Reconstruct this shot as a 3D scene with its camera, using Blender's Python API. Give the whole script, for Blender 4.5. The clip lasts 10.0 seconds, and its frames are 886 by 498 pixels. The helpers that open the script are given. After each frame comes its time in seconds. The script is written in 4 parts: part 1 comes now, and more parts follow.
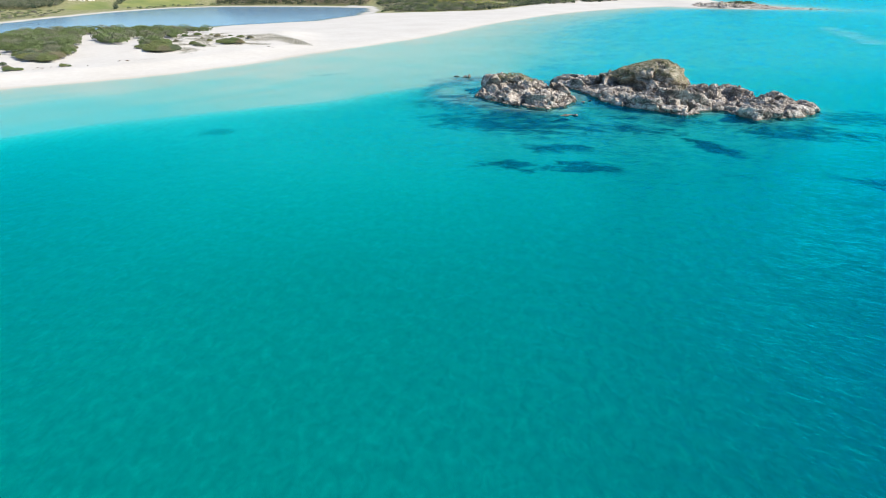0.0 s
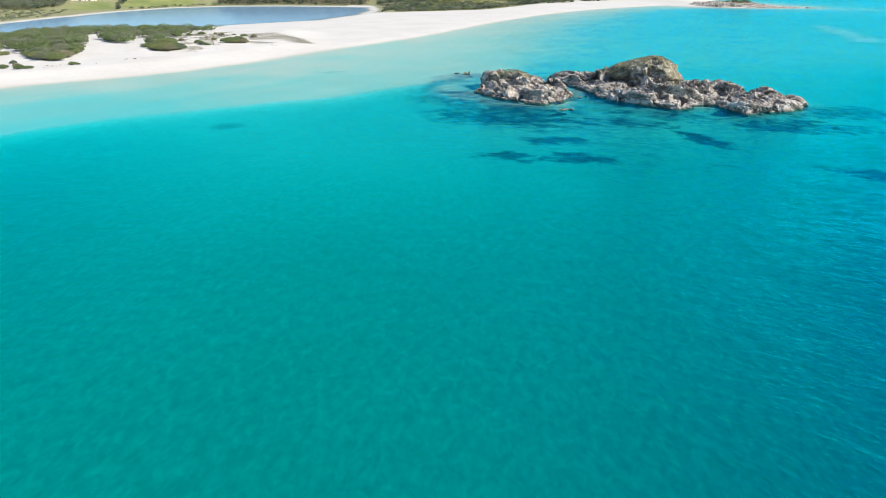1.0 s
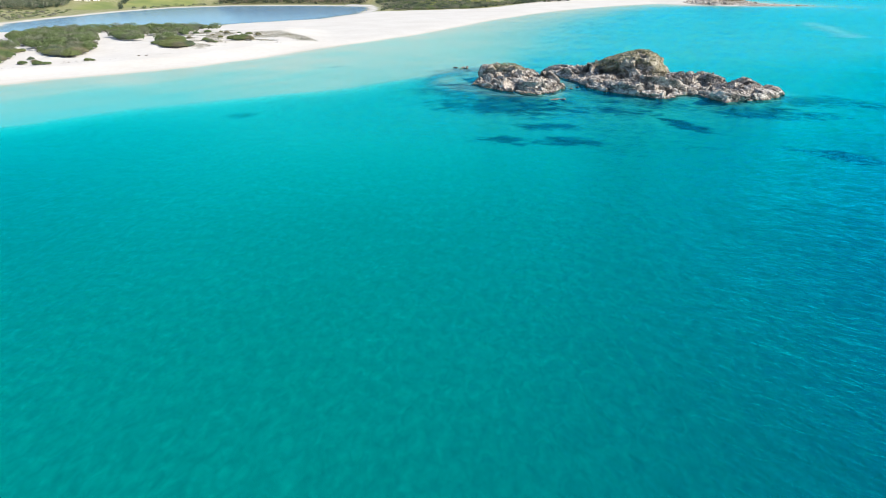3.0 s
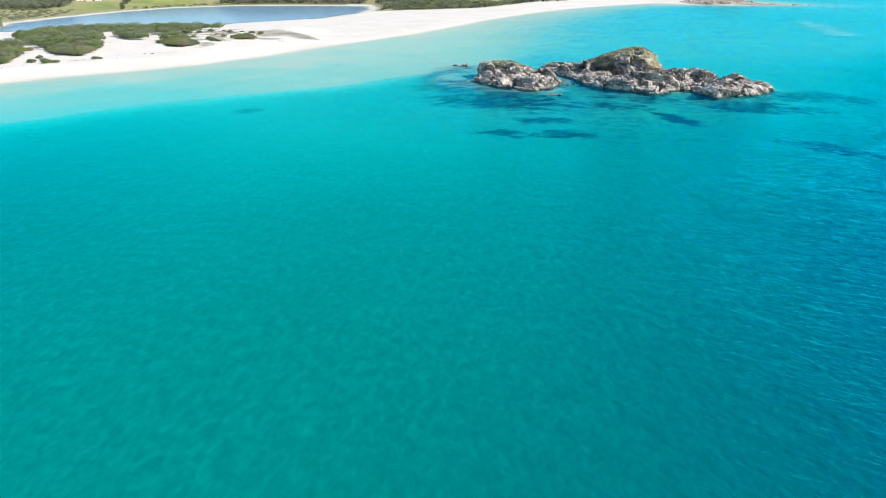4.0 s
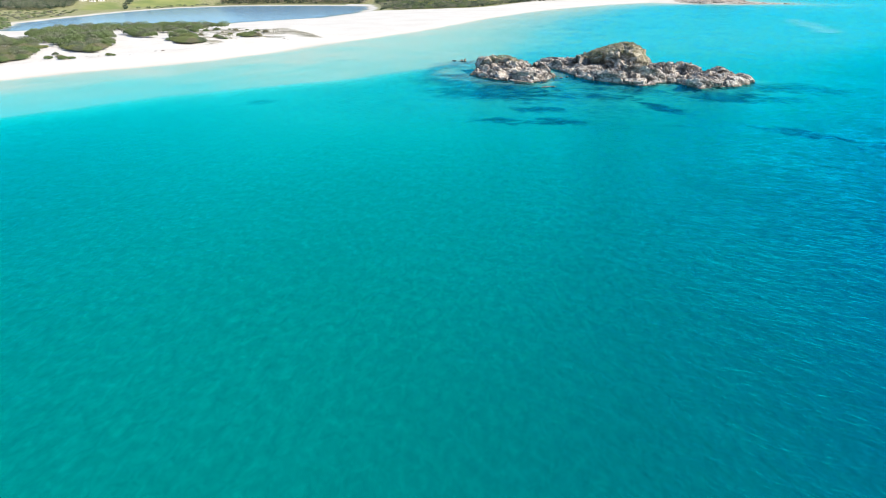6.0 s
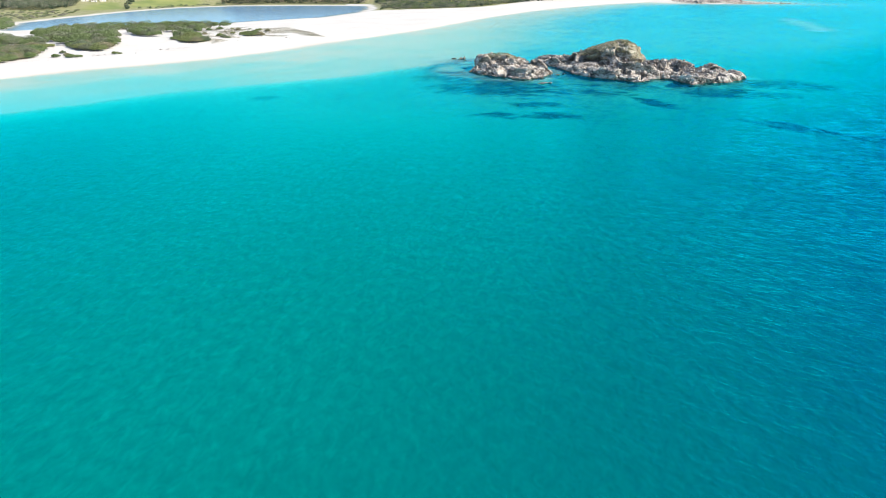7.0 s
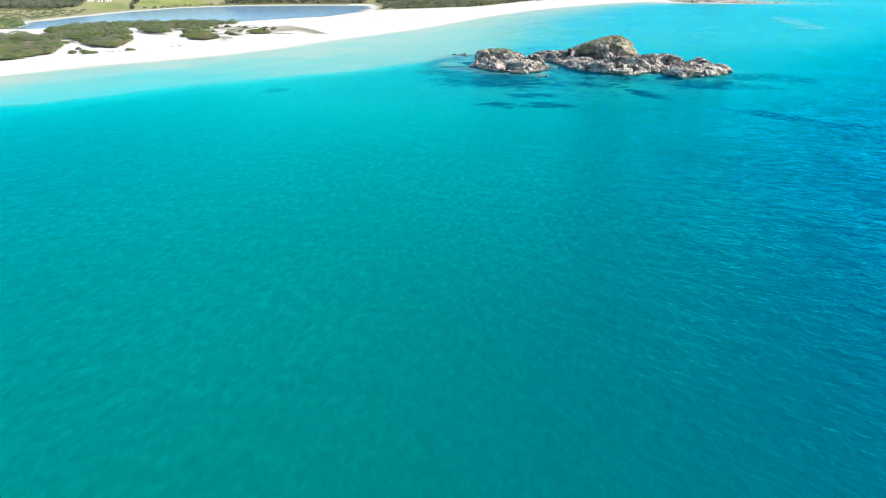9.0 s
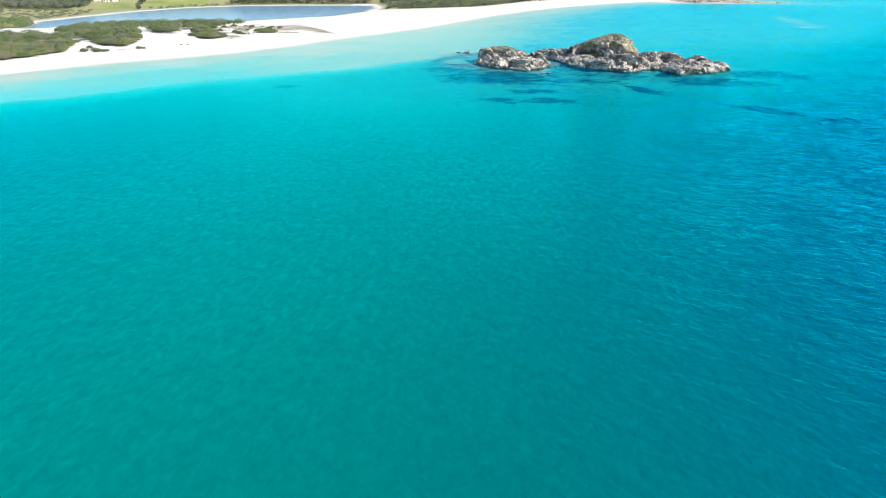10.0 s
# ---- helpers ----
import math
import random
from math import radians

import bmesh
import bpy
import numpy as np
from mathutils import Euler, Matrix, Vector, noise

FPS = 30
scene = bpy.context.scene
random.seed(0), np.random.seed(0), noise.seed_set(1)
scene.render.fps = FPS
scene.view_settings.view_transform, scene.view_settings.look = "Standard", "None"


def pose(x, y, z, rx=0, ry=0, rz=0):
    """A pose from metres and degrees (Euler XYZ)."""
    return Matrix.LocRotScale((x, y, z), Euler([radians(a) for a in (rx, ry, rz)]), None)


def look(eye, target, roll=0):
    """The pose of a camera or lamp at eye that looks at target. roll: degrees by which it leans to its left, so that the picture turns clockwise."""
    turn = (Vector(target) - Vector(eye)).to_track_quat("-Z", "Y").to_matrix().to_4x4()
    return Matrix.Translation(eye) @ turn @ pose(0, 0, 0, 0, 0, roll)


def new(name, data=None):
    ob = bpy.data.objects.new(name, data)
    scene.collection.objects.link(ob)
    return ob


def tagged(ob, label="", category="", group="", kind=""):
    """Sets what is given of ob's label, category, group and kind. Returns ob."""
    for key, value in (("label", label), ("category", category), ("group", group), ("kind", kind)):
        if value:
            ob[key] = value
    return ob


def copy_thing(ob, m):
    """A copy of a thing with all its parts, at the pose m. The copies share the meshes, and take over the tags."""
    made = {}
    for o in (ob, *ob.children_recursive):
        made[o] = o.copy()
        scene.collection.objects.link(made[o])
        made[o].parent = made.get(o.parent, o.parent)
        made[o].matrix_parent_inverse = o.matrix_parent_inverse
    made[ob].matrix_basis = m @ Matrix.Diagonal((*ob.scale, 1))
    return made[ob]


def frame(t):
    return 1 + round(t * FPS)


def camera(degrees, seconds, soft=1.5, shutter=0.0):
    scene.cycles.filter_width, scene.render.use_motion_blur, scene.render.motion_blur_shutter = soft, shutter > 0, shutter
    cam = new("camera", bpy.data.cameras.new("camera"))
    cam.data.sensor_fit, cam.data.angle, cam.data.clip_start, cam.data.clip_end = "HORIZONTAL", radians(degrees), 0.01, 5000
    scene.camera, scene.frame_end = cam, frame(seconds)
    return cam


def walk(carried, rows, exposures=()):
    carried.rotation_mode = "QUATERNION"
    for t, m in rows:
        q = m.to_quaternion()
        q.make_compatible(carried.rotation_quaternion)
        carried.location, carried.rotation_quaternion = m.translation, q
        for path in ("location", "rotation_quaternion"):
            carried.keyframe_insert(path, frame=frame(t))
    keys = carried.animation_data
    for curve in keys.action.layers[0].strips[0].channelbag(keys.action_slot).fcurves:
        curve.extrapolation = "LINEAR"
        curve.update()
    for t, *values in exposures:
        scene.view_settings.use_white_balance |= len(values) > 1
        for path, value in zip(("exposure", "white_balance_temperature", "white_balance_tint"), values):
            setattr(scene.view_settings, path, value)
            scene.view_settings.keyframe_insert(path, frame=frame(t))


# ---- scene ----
# ---------------- camera and its flight ----------------
cam = camera(66.0, 10.0, soft=0.9)
PATH = [
    (0, (-0.75, 0.14, 43.55), (-0.675, 92.899, 6.187), -0.52),
    (0.5, (-0.98, -4.17, 43.50), (-0.916, 88.588, 6.125), -0.57),
    (1, (-1.21, -8.49, 43.44), (-1.110, 84.257, 6.053), -0.61),
    (1.5, (-1.45, -12.83, 43.38), (-1.287, 79.913, 5.975), -0.66),
    (2, (-1.69, -17.18, 43.32), (-1.464, 75.559, 5.895), -0.70),
    (2.5, (-1.95, -21.53, 43.24), (-1.649, 71.201, 5.815), -0.74),
    (4, (-2.73, -34.60, 42.98), (-2.270, 58.135, 5.562), -0.84),
    (4.5, (-3.00, -38.95, 42.87), (-2.489, 53.793, 5.471), -0.87),
    (5, (-3.27, -43.28, 42.76), (-2.708, 49.462, 5.372), -0.90),
    (5.5, (-3.55, -47.61, 42.64), (-2.923, 45.145, 5.265), -0.92),
    (7, (-4.38, -60.46, 42.20), (-3.557, 32.313, 4.878), -0.97),
    (7.5, (-4.66, -64.69, 42.03), (-3.783, 28.086, 4.725), -0.98),
    (8, (-4.94, -68.89, 41.85), (-4.034, 23.891, 4.562), -0.99),
    (8.5, (-5.21, -73.06, 41.66), (-4.325, 19.733, 4.388), -1.00),
    (9, (-5.49, -77.19, 41.45), (-4.675, 15.615, 4.207), -1.01),
    (9.5, (-5.76, -81.27, 41.23), (-5.104, 11.543, 4.020), -1.01),
    (10, (-6.03, -85.31, 41.00), (-5.635, 7.522, 3.830), -1.01),
]

walk(cam, [(t, look(eye, target, roll)) for t, eye, target, roll in PATH], exposures=[(0, 0.51), (5, 0.66), (10, 0.77)])

# ---------------- sky and sun ----------------
TO_SUN = Vector((0.77, -0.24, 0.60)).normalized()
world = bpy.data.worlds.new("sky")
scene.world = world
world.use_nodes = True
wn = world.node_tree.nodes
sky = wn.new("ShaderNodeTexSky")
sky.sky_type = "NISHITA"
sky.sun_disc = False
sky.sun_elevation = math.asin(TO_SUN.z)
sky.sun_rotation = math.atan2(TO_SUN.x, TO_SUN.y)
sky.air_density, sky.dust_density, sky.ozone_density = 1.0, 0.0, 6.0
wn["Background"].inputs["Strength"].default_value = 0.142
world.node_tree.links.new(sky.outputs[0], wn["Background"].inputs["Color"])
sun_data = bpy.data.lights.new("sun", "SUN")
sun_data.energy, sun_data.angle, sun_data.color = 4.8, radians(0.6), (1.0, 0.955, 0.89)
sun = new("sun", sun_data)
sun.rotation_euler = TO_SUN.to_track_quat("Z", "Y").to_euler()

# ---------------- noise on arrays ----------------


def lattice(ix, iy, seed):
    """A random number in 0..1 for each cell of a lattice."""
    n = (ix.astype(np.int64) * 374761393 + iy.astype(np.int64) * 668265263 + seed * 974634777) & 0xFFFFFFFF
    n = ((n ^ (n >> 13)) * 1274126177) & 0xFFFFFFFF
    n = ((n ^ (n >> 16)) * 2246822519) & 0xFFFFFFFF
    return ((n ^ (n >> 15)) & 0xFFFFFF) / float(0xFFFFFF)


def vnoise(x, y, seed=0):
    """Smooth noise, -1 to 1, one lump a unit."""
    ix, iy = np.floor(x), np.floor(y)
    fx, fy = x - ix, y - iy
    fx, fy = fx * fx * (3 - 2 * fx), fy * fy * (3 - 2 * fy)
    a, b = lattice(ix, iy, seed), lattice(ix + 1, iy, seed)
    c, d = lattice(ix, iy + 1, seed), lattice(ix + 1, iy + 1, seed)
    return 2 * ((a * (1 - fx) + b * fx) * (1 - fy) + (c * (1 - fx) + d * fx) * fy) - 1


def fbm(x, y, size, octaves=4, seed=0, ridged=False):
    total, amp, norm = 0.0, 1.0, 0.0
    for k in range(octaves):
        ca, sa = math.cos(0.7 * k + 0.3), math.sin(0.7 * k + 0.3)
        n = vnoise((x * ca - y * sa) / size, (x * sa + y * ca) / size, seed + 17 * k)
        total = total + amp * (1 - 2 * np.abs(n) if ridged else n)
        norm += amp
        amp *= 0.5
        size *= 0.5
    return total / norm


def step(a, b, v):
    s = np.clip((v - a) / (b - a), 0, 1)
    return s * s * (3 - 2 * s)


def inside_distance(x, y, outline):
    """Metres to a closed outline, positive within it."""
    best = np.full(x.shape, 9e9)
    odd = np.zeros(x.shape, bool)
    n = len(outline)
    for i in range(n):
        (ax, ay), (bx, by) = outline[i], outline[(i + 1) % n]
        ex, ey = bx - ax, by - ay
        t = np.clip(((x - ax) * ex + (y - ay) * ey) / (ex * ex + ey * ey), 0, 1)
        best = np.minimum(best, np.hypot(x - ax - t * ex, y - ay - t * ey))
        if ay != by:
            odd ^= ((ay > y) != (by > y)) & (x < ex * (y - ay) / (by - ay) + ax)
    return np.where(odd, best, -best)


# ---------------- the plan ----------------
COAST = [(-5000, -4800), (-1500, -1900), (-620, -420), (-330, 90), (-218, 257), (-187, 293), (-157, 312), (-129, 338),
         (-108, 366), (-92, 398), (-75, 429), (-53, 465), (-25, 507), (9, 580), (53, 681), (112, 795), (181, 889),
         (236, 945), (309, 990), (330, 952), (366, 915), (400, 894), (456, 882), (440, 930), (432, 1010), (418, 1090),
         (400, 1190), (440, 1320), (620, 1700), (1500, 2600), (5000, 4200), (5000, 5000), (-5000, 5000)]
SHELF = [(-5000, -4900), (-1500, -2000), (-560, -440), (-270, 60), (-165, 178), (-135, 206), (-110, 228), (-78, 246),
         (-42, 267), (-10, 294), (13, 309), (26, 330), (34, 380), (58, 450), (108, 615), (205, 815), (270, 900), (330, 905),
         (400, 870), (480, 850), (480, 950), (450, 1190), (520, 1330), (700, 1700), (1600, 2550), (5000, 4100), (5000, 5000),
         (-5000, 5000)]
LAGOON = [(-410, 615), (-340, 590), (-250, 610), (-207, 671), (-167, 705), (-128, 737), (-98, 830), (-90, 930), (-102, 1030),
          (-150, 1063), (-241, 1100), (-332, 1118), (-403, 1075), (-440, 970), (-452, 841), (-458, 735)]
BIG_ISLET = [(47, 300), (51, 288), (55, 273), (57, 261), (59, 251), (63, 243), (67, 237), (73, 230), (79, 224), (88, 228),
             (95, 229), (97, 222), (99, 214), (107, 217), (115, 219), (121, 224), (126, 230), (122, 240), (112, 252),
             (101, 266), (92, 280), (76, 293), (60, 303), (51, 307)]
SMALL_ISLET = [(13, 264), (18, 255), (23, 247), (29, 241), (36, 235), (43, 241), (48, 248), (47, 259), (43, 270), (36, 283),
               (26, 293), (19, 292), (15, 278)]

# low rock just under the water round the smaller islet
REEF_FLAT = [(-4, 266), (0, 288), (6, 312), (20, 318), (40, 302), (60, 308), (66, 290), (53, 260), (42, 232), (22, 236), (6, 250)]


# where sand lies bare: beach, dunes and the banks of the lagoon
SAND = [(-440, 620), (-385, 575), (-395, 520), (-440, 430), (-420, 200), (-200, 180), (100, 600), (330, 930), (470, 870), (450, 1000), (440, 1100), (430, 1450), (310, 1450), (285, 1150),
        (225, 1132), (140, 1027), (95, 952), (50, 888), (-20, 872), (-78, 862), (-80, 900), (-96, 1050), (-140, 1078), (-120, 900), (-200, 640)]


def ground_height(x, y):
    """The height of sand, soil and sea bed, and what lies on it: soil from 0 to 1."""
    wob = 2.2 * vnoise(x / 31, y / 31, 3) + 0.8 * vnoise(x / 9, y / 9, 4)
    dc = inside_distance(x, y, COAST) + wob * step(0, 250, y)
    dl = inside_distance(x, y, LAGOON) + 2.5 * vnoise(x / 25, y / 25, 5)
    dsh = inside_distance(x, y, SHELF) + 8 * step(-20, -90, x) + 6 * vnoise(x / 40, y / 40, 6) + 3 * vnoise(x / 15, y / 15, 7)
    # beach and the land behind it
    land = 1.3 * (1 - np.exp(-np.maximum(dc, 0) / 12)) + 0.06 * fbm(x, y, 7, 3, 11)
    dune = step(620, 520, y) * step(-62, -104, x + 0.25 * (y - 450)) * step(0, 70, -dl)
    rise = 1.9 * step(8, 34, dc) + 2.2 * step(34, 95, dc)
    land = land + dune * rise + dune * step(25, 70, dc) * (1.2 * fbm(x, y, 42, 3, 12) + 0.45 * fbm(x, y, 11, 3, 13))
    back = step(860, 1500, y + 0.35 * np.abs(x + 100)) * step(10, 160, -dl) * step(8, 320, dc)
    land = land + 26 * back + 3 * back * fbm(x, y, 120, 3, 14)
    # the sandy slope beside the headland
    land = land + 8 * np.exp(-((x - 355) / 55) ** 2 - ((y - 1090) / 80) ** 2) * step(2, 40, dc)
    # sea bed
    outside = np.maximum(-dc, 0)
    edge = 0.32 + 0.33 * step(-40, -130, x)
    shallow = 0.09 * (1 - np.exp(-outside / 7)) + edge * (outside / (outside + np.maximum(dsh, 0) + 1e-6)) ** 1.35
    off = np.maximum(-dsh, 0)
    deep = 0.12 + edge + (2.4 - 0.7 * step(-30, 40, x) * step(150, 210, y)) * (1 - np.exp(-off / (7 + 5 * step(-40, -130, x) + 45 * step(310, 420, y)))) + 0.5 * step(0, 70, off) + 2.0 * step(-45, -130, x) * step(250, 165, y) + 1.0 * step(180, 80, y) + 2.2 * step(90, 260, off) * (1 - 0.8 * step(270, 400, y)) + 6.3 * step(0, 120, x - 0.75 * (y - 60)) * (1 - 0.6 * step(350, 700, y))
    deep = (0.12 + edge) + (deep - 0.12 - edge) * (1 - 0.36 * step(90, 215, y) - 0.30 * step(230, 380, y))
    bars = (0.10 * vnoise(outside / 8 + 0.02 * x, (x + y) / 95, 9) + 0.16 * fbm(x, y, 45, 3, 10)) * step(2, 14, outside) * step(-6, 8, dsh) * (0.25 + 0.75 * step(-25, -90, x))
    bed = bars - np.where(dsh > 0, shallow, deep) - 0.12 * np.minimum(outside, 1) + 0.10 * fbm(x, y, 18, 3, 15)
    reef = np.maximum(inside_distance(x, y, BIG_ISLET), inside_distance(x, y, REEF_FLAT))
    bed = np.maximum(bed, -0.75 + 0.20 * np.minimum(reef, 0) + 0.4 * fbm(x, y, 9, 3, 16))
    z = np.where(dc > 0, land, np.minimum(bed, -0.01 - 0.02 * np.minimum(outside, 4)))
    z = np.where(dl > 0, -np.minimum(0.9, 0.05 * dl), np.where(dc > 0, np.minimum(z, 0.02 + 0.05 * np.maximum(-dl, 0) + 0.002 * dl * dl), z))
    bare = np.maximum(inside_distance(x, y, SAND) + 5 * vnoise(x / 16, y / 16, 8), np.maximum(dl + 9, np.where(y < 900, 45 - dc, 12 - dc)))
    return z, step(3, -4, bare)


# ---------------- materials ----------------


def material(name):
    m = bpy.data.materials.new(name)
    m.use_nodes = True
    return m, m.node_tree.nodes, m.node_tree.links


def noise_node(nodes, links, scale, detail=4.0, rough=0.55, vector=None, distortion=0.0):
    n = nodes.new("ShaderNodeTexNoise")
    n.inputs["Scale"].default_value, n.inputs["Detail"].default_value = scale, detail
    n.inputs["Roughness"].default_value, n.inputs["Distortion"].default_value = rough, distortion
    if vector is not None:
        links.new(vector, n.inputs["Vector"])
    return n.outputs["Fac"]


def ramp(nodes, links, source, stops):
    r = nodes.new("ShaderNodeValToRGB")
    el = r.color_ramp.elements
    while len(el) < len(stops):
        el.new(0.5)
    for e, (at, col) in zip(el, stops):
        e.position, e.color = at, (*col, 1)
    links.new(source, r.inputs["Fac"])
    return r.outputs["Color"]


def mix(nodes, links, fac, a, b, how="MIX"):
    n = nodes.new("ShaderNodeMix")
    n.data_type, n.blend_type = "RGBA", how
    for sock, v in ((n.inputs["Factor"], fac), (n.inputs["A"], a), (n.inputs["B"], b)):
        if isinstance(v, (int, float)):
            sock.default_value = v
        elif isinstance(v, tuple):
            sock.default_value = (*v, 1)
        else:
            links.new(v, sock)
    return n.outputs["Result"]


def calc(nodes, links, how, a, b=0.0, c=None):
    n = nodes.new("ShaderNodeMath")
    n.operation = how
    for i, v in enumerate((a, b, c)):
        if v is None:
            continue
        if isinstance(v, (int, float)):
            n.inputs[i].default_value = v
        else:
            links.new(v, n.inputs[i])
    return n.outputs[0]


def place(nodes, links, rz=0.0, scale=(1, 1, 1)):
    """The place in metres, turned about z and then scaled."""
    at = nodes.new("ShaderNodeNewGeometry").outputs["Position"]
    for turn, size in ((rz, (1, 1, 1)), (0.0, scale)):
        m = nodes.new("ShaderNodeMapping")
        m.inputs["Rotation"].default_value = (0, 0, radians(turn))
        m.inputs["Scale"].default_value = size
        links.new(at, m.inputs["Vector"])
        at = m.outputs["Vector"]
    return at


def attribute(nodes, name):
    a = nodes.new("ShaderNodeAttribute")
    a.attribute_name = name
    return a.outputs["Fac"]


def bump(nodes, links, height, strength, distance):
    b = nodes.new("ShaderNodeBump")
    b.inputs["Strength"].default_value, b.inputs["Distance"].default_value = strength, distance
    links.new(height, b.inputs["Height"])
    return b.outputs["Normal"]


def ground_material():
    m, n, l = material("sand and soil")
    p = n["Principled BSDF"]
    at = place(n, l)
    big, mid, fine = noise_node(n, l, 0.03, 5, vector=at), noise_node(n, l, 0.35, 5, vector=at), noise_node(n, l, 6, 3, vector=at)
    sand = ramp(n, l, big, [(0.3, (0.57, 0.51, 0.42)), (0.7, (0.64, 0.585, 0.495))])
    sand = mix(n, l, 0.2, sand, ramp(n, l, mid, [(0.35, (0.52, 0.46, 0.375)), (0.65, (0.66, 0.605, 0.52))]))
    sand = mix(n, l, attribute(n, "wet"), sand, (0.40, 0.335, 0.215))
    sand = mix(n, l, attribute(n, "reef"), sand, ramp(n, l, mid, [(0.38, (0.035, 0.035, 0.04)), (0.6, (0.28, 0.185, 0.17))]))
    # seagrass stands in ragged clumps
    weed = attribute(n, "weed")
    ragged = noise_node(n, l, 0.30, 5, 0.62, place(n, l, 20, (0.6, 1.0, 1)), 0.6)
    clump = calc(n, l, "MULTIPLY", calc(n, l, "ADD", calc(n, l, "SUBTRACT", weed, 0.24), calc(n, l, "MULTIPLY", calc(n, l, "SUBTRACT", ragged, 0.5), 2.2)), 2.0)
    clump = calc(n, l, "MINIMUM", calc(n, l, "MAXIMUM", clump, 0.0), calc(n, l, "MINIMUM", calc(n, l, "MULTIPLY", weed, 3.0), 0.86))
    sand = mix(n, l, clump, sand, (0.008, 0.026, 0.046))
    # a lone round bed of thin weed
    sand = mix(n, l, attribute(n, "lone"), sand, (0.02, 0.03, 0.03))
    sand = mix(n, l, attribute(n, "drygrass"), sand, (0.36, 0.31, 0.22))
    soil = ramp(n, l, mid, [(0.3, (0.15, 0.15, 0.06)), (0.5, (0.26, 0.25, 0.11)), (0.7, (0.38, 0.33, 0.19))])
    meadow = ramp(n, l, big, [(0.35, (0.17, 0.20, 0.06)), (0.6, (0.25, 0.26, 0.08)), (0.75, (0.33, 0.29, 0.13))])
    soil = mix(n, l, attribute(n, "meadow"), soil, meadow)
    l.new(mix(n, l, attribute(n, "soil"), sand, soil), p.inputs["Base Color"])
    p.inputs["Roughness"].default_value = 0.95
    p.inputs["Specular IOR Level"].default_value = 0.15
    hgt = calc(n, l, "ADD", mid, calc(n, l, "MULTIPLY", fine, 0.25))
    l.new(bump(n, l, hgt, 0.35, 0.2), p.inputs["Normal"])
    return m


def water_material(name, absorb, body, haze, chop, rough, tint, shine_most):
    """Clear water over the bed: it swallows red, then green and blue, with the metres below it; a little light comes back out of the body."""
    m, n, l = material(name)
    out = n["Material Output"]
    n.remove(n["Principled BSDF"])
    depth = attribute(n, "depth")
    crest = place(n, l, 36, (0.50, 0.95, 1))
    cross = place(n, l, 22, (0.55, 0.95, 1))
    plain = place(n, l, 2, (1.0, 0.6, 1))
    swell = noise_node(n, l, 1.0, 3, 0.5, crest, 0.8)
    ripple = noise_node(n, l, 2.6, 3, 0.55, cross, 0.3)
    lump = noise_node(n, l, 0.72, 2.0, 0.45, plain, 0.7)
    gust = noise_node(n, l, 0.013, 4, 0.55, place(n, l, 25, (0.8, 0.35, 1)), 0.7)
    waves = calc(n, l, "ADD", swell, calc(n, l, "MULTIPLY", ripple, 0.4))
    longer = noise_node(n, l, 0.20, 3, 0.6, place(n, l, 33, (0.55, 1.0, 1)), 0.6)
    # path length sways with the waves, overstated: wavelet shading is put into the tint
    path = calc(n, l, "MULTIPLY", depth, calc(n, l, "ADD", 0.925, calc(n, l, "MULTIPLY", lump, 0.15)))
    sway = calc(n, l, "ADD", calc(n, l, "MULTIPLY", calc(n, l, "SUBTRACT", waves, 0.7), calc(n, l, "MULTIPLY", attribute(n, "open"), 1.8)), calc(n, l, "MULTIPLY", calc(n, l, "MULTIPLY", calc(n, l, "SUBTRACT", lump, 0.5), 8.0), attribute(n, "lively")))
    path = calc(n, l, "ADD", path, calc(n, l, "MULTIPLY", sway, calc(n, l, "MINIMUM", calc(n, l, "MULTIPLY", depth, 0.33), 1.0)))
    path = calc(n, l, "MAXIMUM", path, 0.0)
    rgb = n.new("ShaderNodeCombineColor")
    for i, a in enumerate(absorb):
        l.new(calc(n, l, "EXPONENT", calc(n, l, "MULTIPLY", path, -a)), rgb.inputs[i])
    clear = n.new("ShaderNodeBsdfTransparent")
    l.new(rgb.outputs[0], clear.inputs["Color"])
    glow = n.new("ShaderNodeBsdfDiffuse")
    l.new(mix(n, l, attribute(n, "open"), body[0], body[1]), glow.inputs["Color"])
    murk = calc(n, l, "SUBTRACT", 1.0, calc(n, l, "EXPONENT", calc(n, l, "MULTIPLY", path, -haze)))
    sea = n.new("ShaderNodeMixShader")
    l.new(murk, sea.inputs[0])
    l.new(clear.outputs[0], sea.inputs[1])
    l.new(glow.outputs[0], sea.inputs[2])
    ruffle = calc(n, l, "MAXIMUM", calc(n, l, "ADD", -0.1, calc(n, l, "MULTIPLY", gust, 2.2)), 0.25)
    # rougher towards the open bay
    ruffle = calc(n, l, "MULTIPLY", ruffle, calc(n, l, "ADD", 0.2, calc(n, l, "MULTIPLY", attribute(n, "open"), 1.25)))
    # calmer over the sheltered shallows
    ruffle = calc(n, l, "MULTIPLY", ruffle, calc(n, l, "MINIMUM", calc(n, l, "ADD", 0.12, calc(n, l, "MULTIPLY", depth, 0.35)), 1.0))
    normal = bump(n, l, calc(n, l, "MULTIPLY", calc(n, l, "ADD", waves, calc(n, l, "MULTIPLY", longer, 2.2)), ruffle), 1.0, chop)
    l.new(normal, glow.inputs["Normal"])
    gloss = n.new("ShaderNodeBsdfGlossy")
    gloss.inputs["Roughness"].default_value = rough
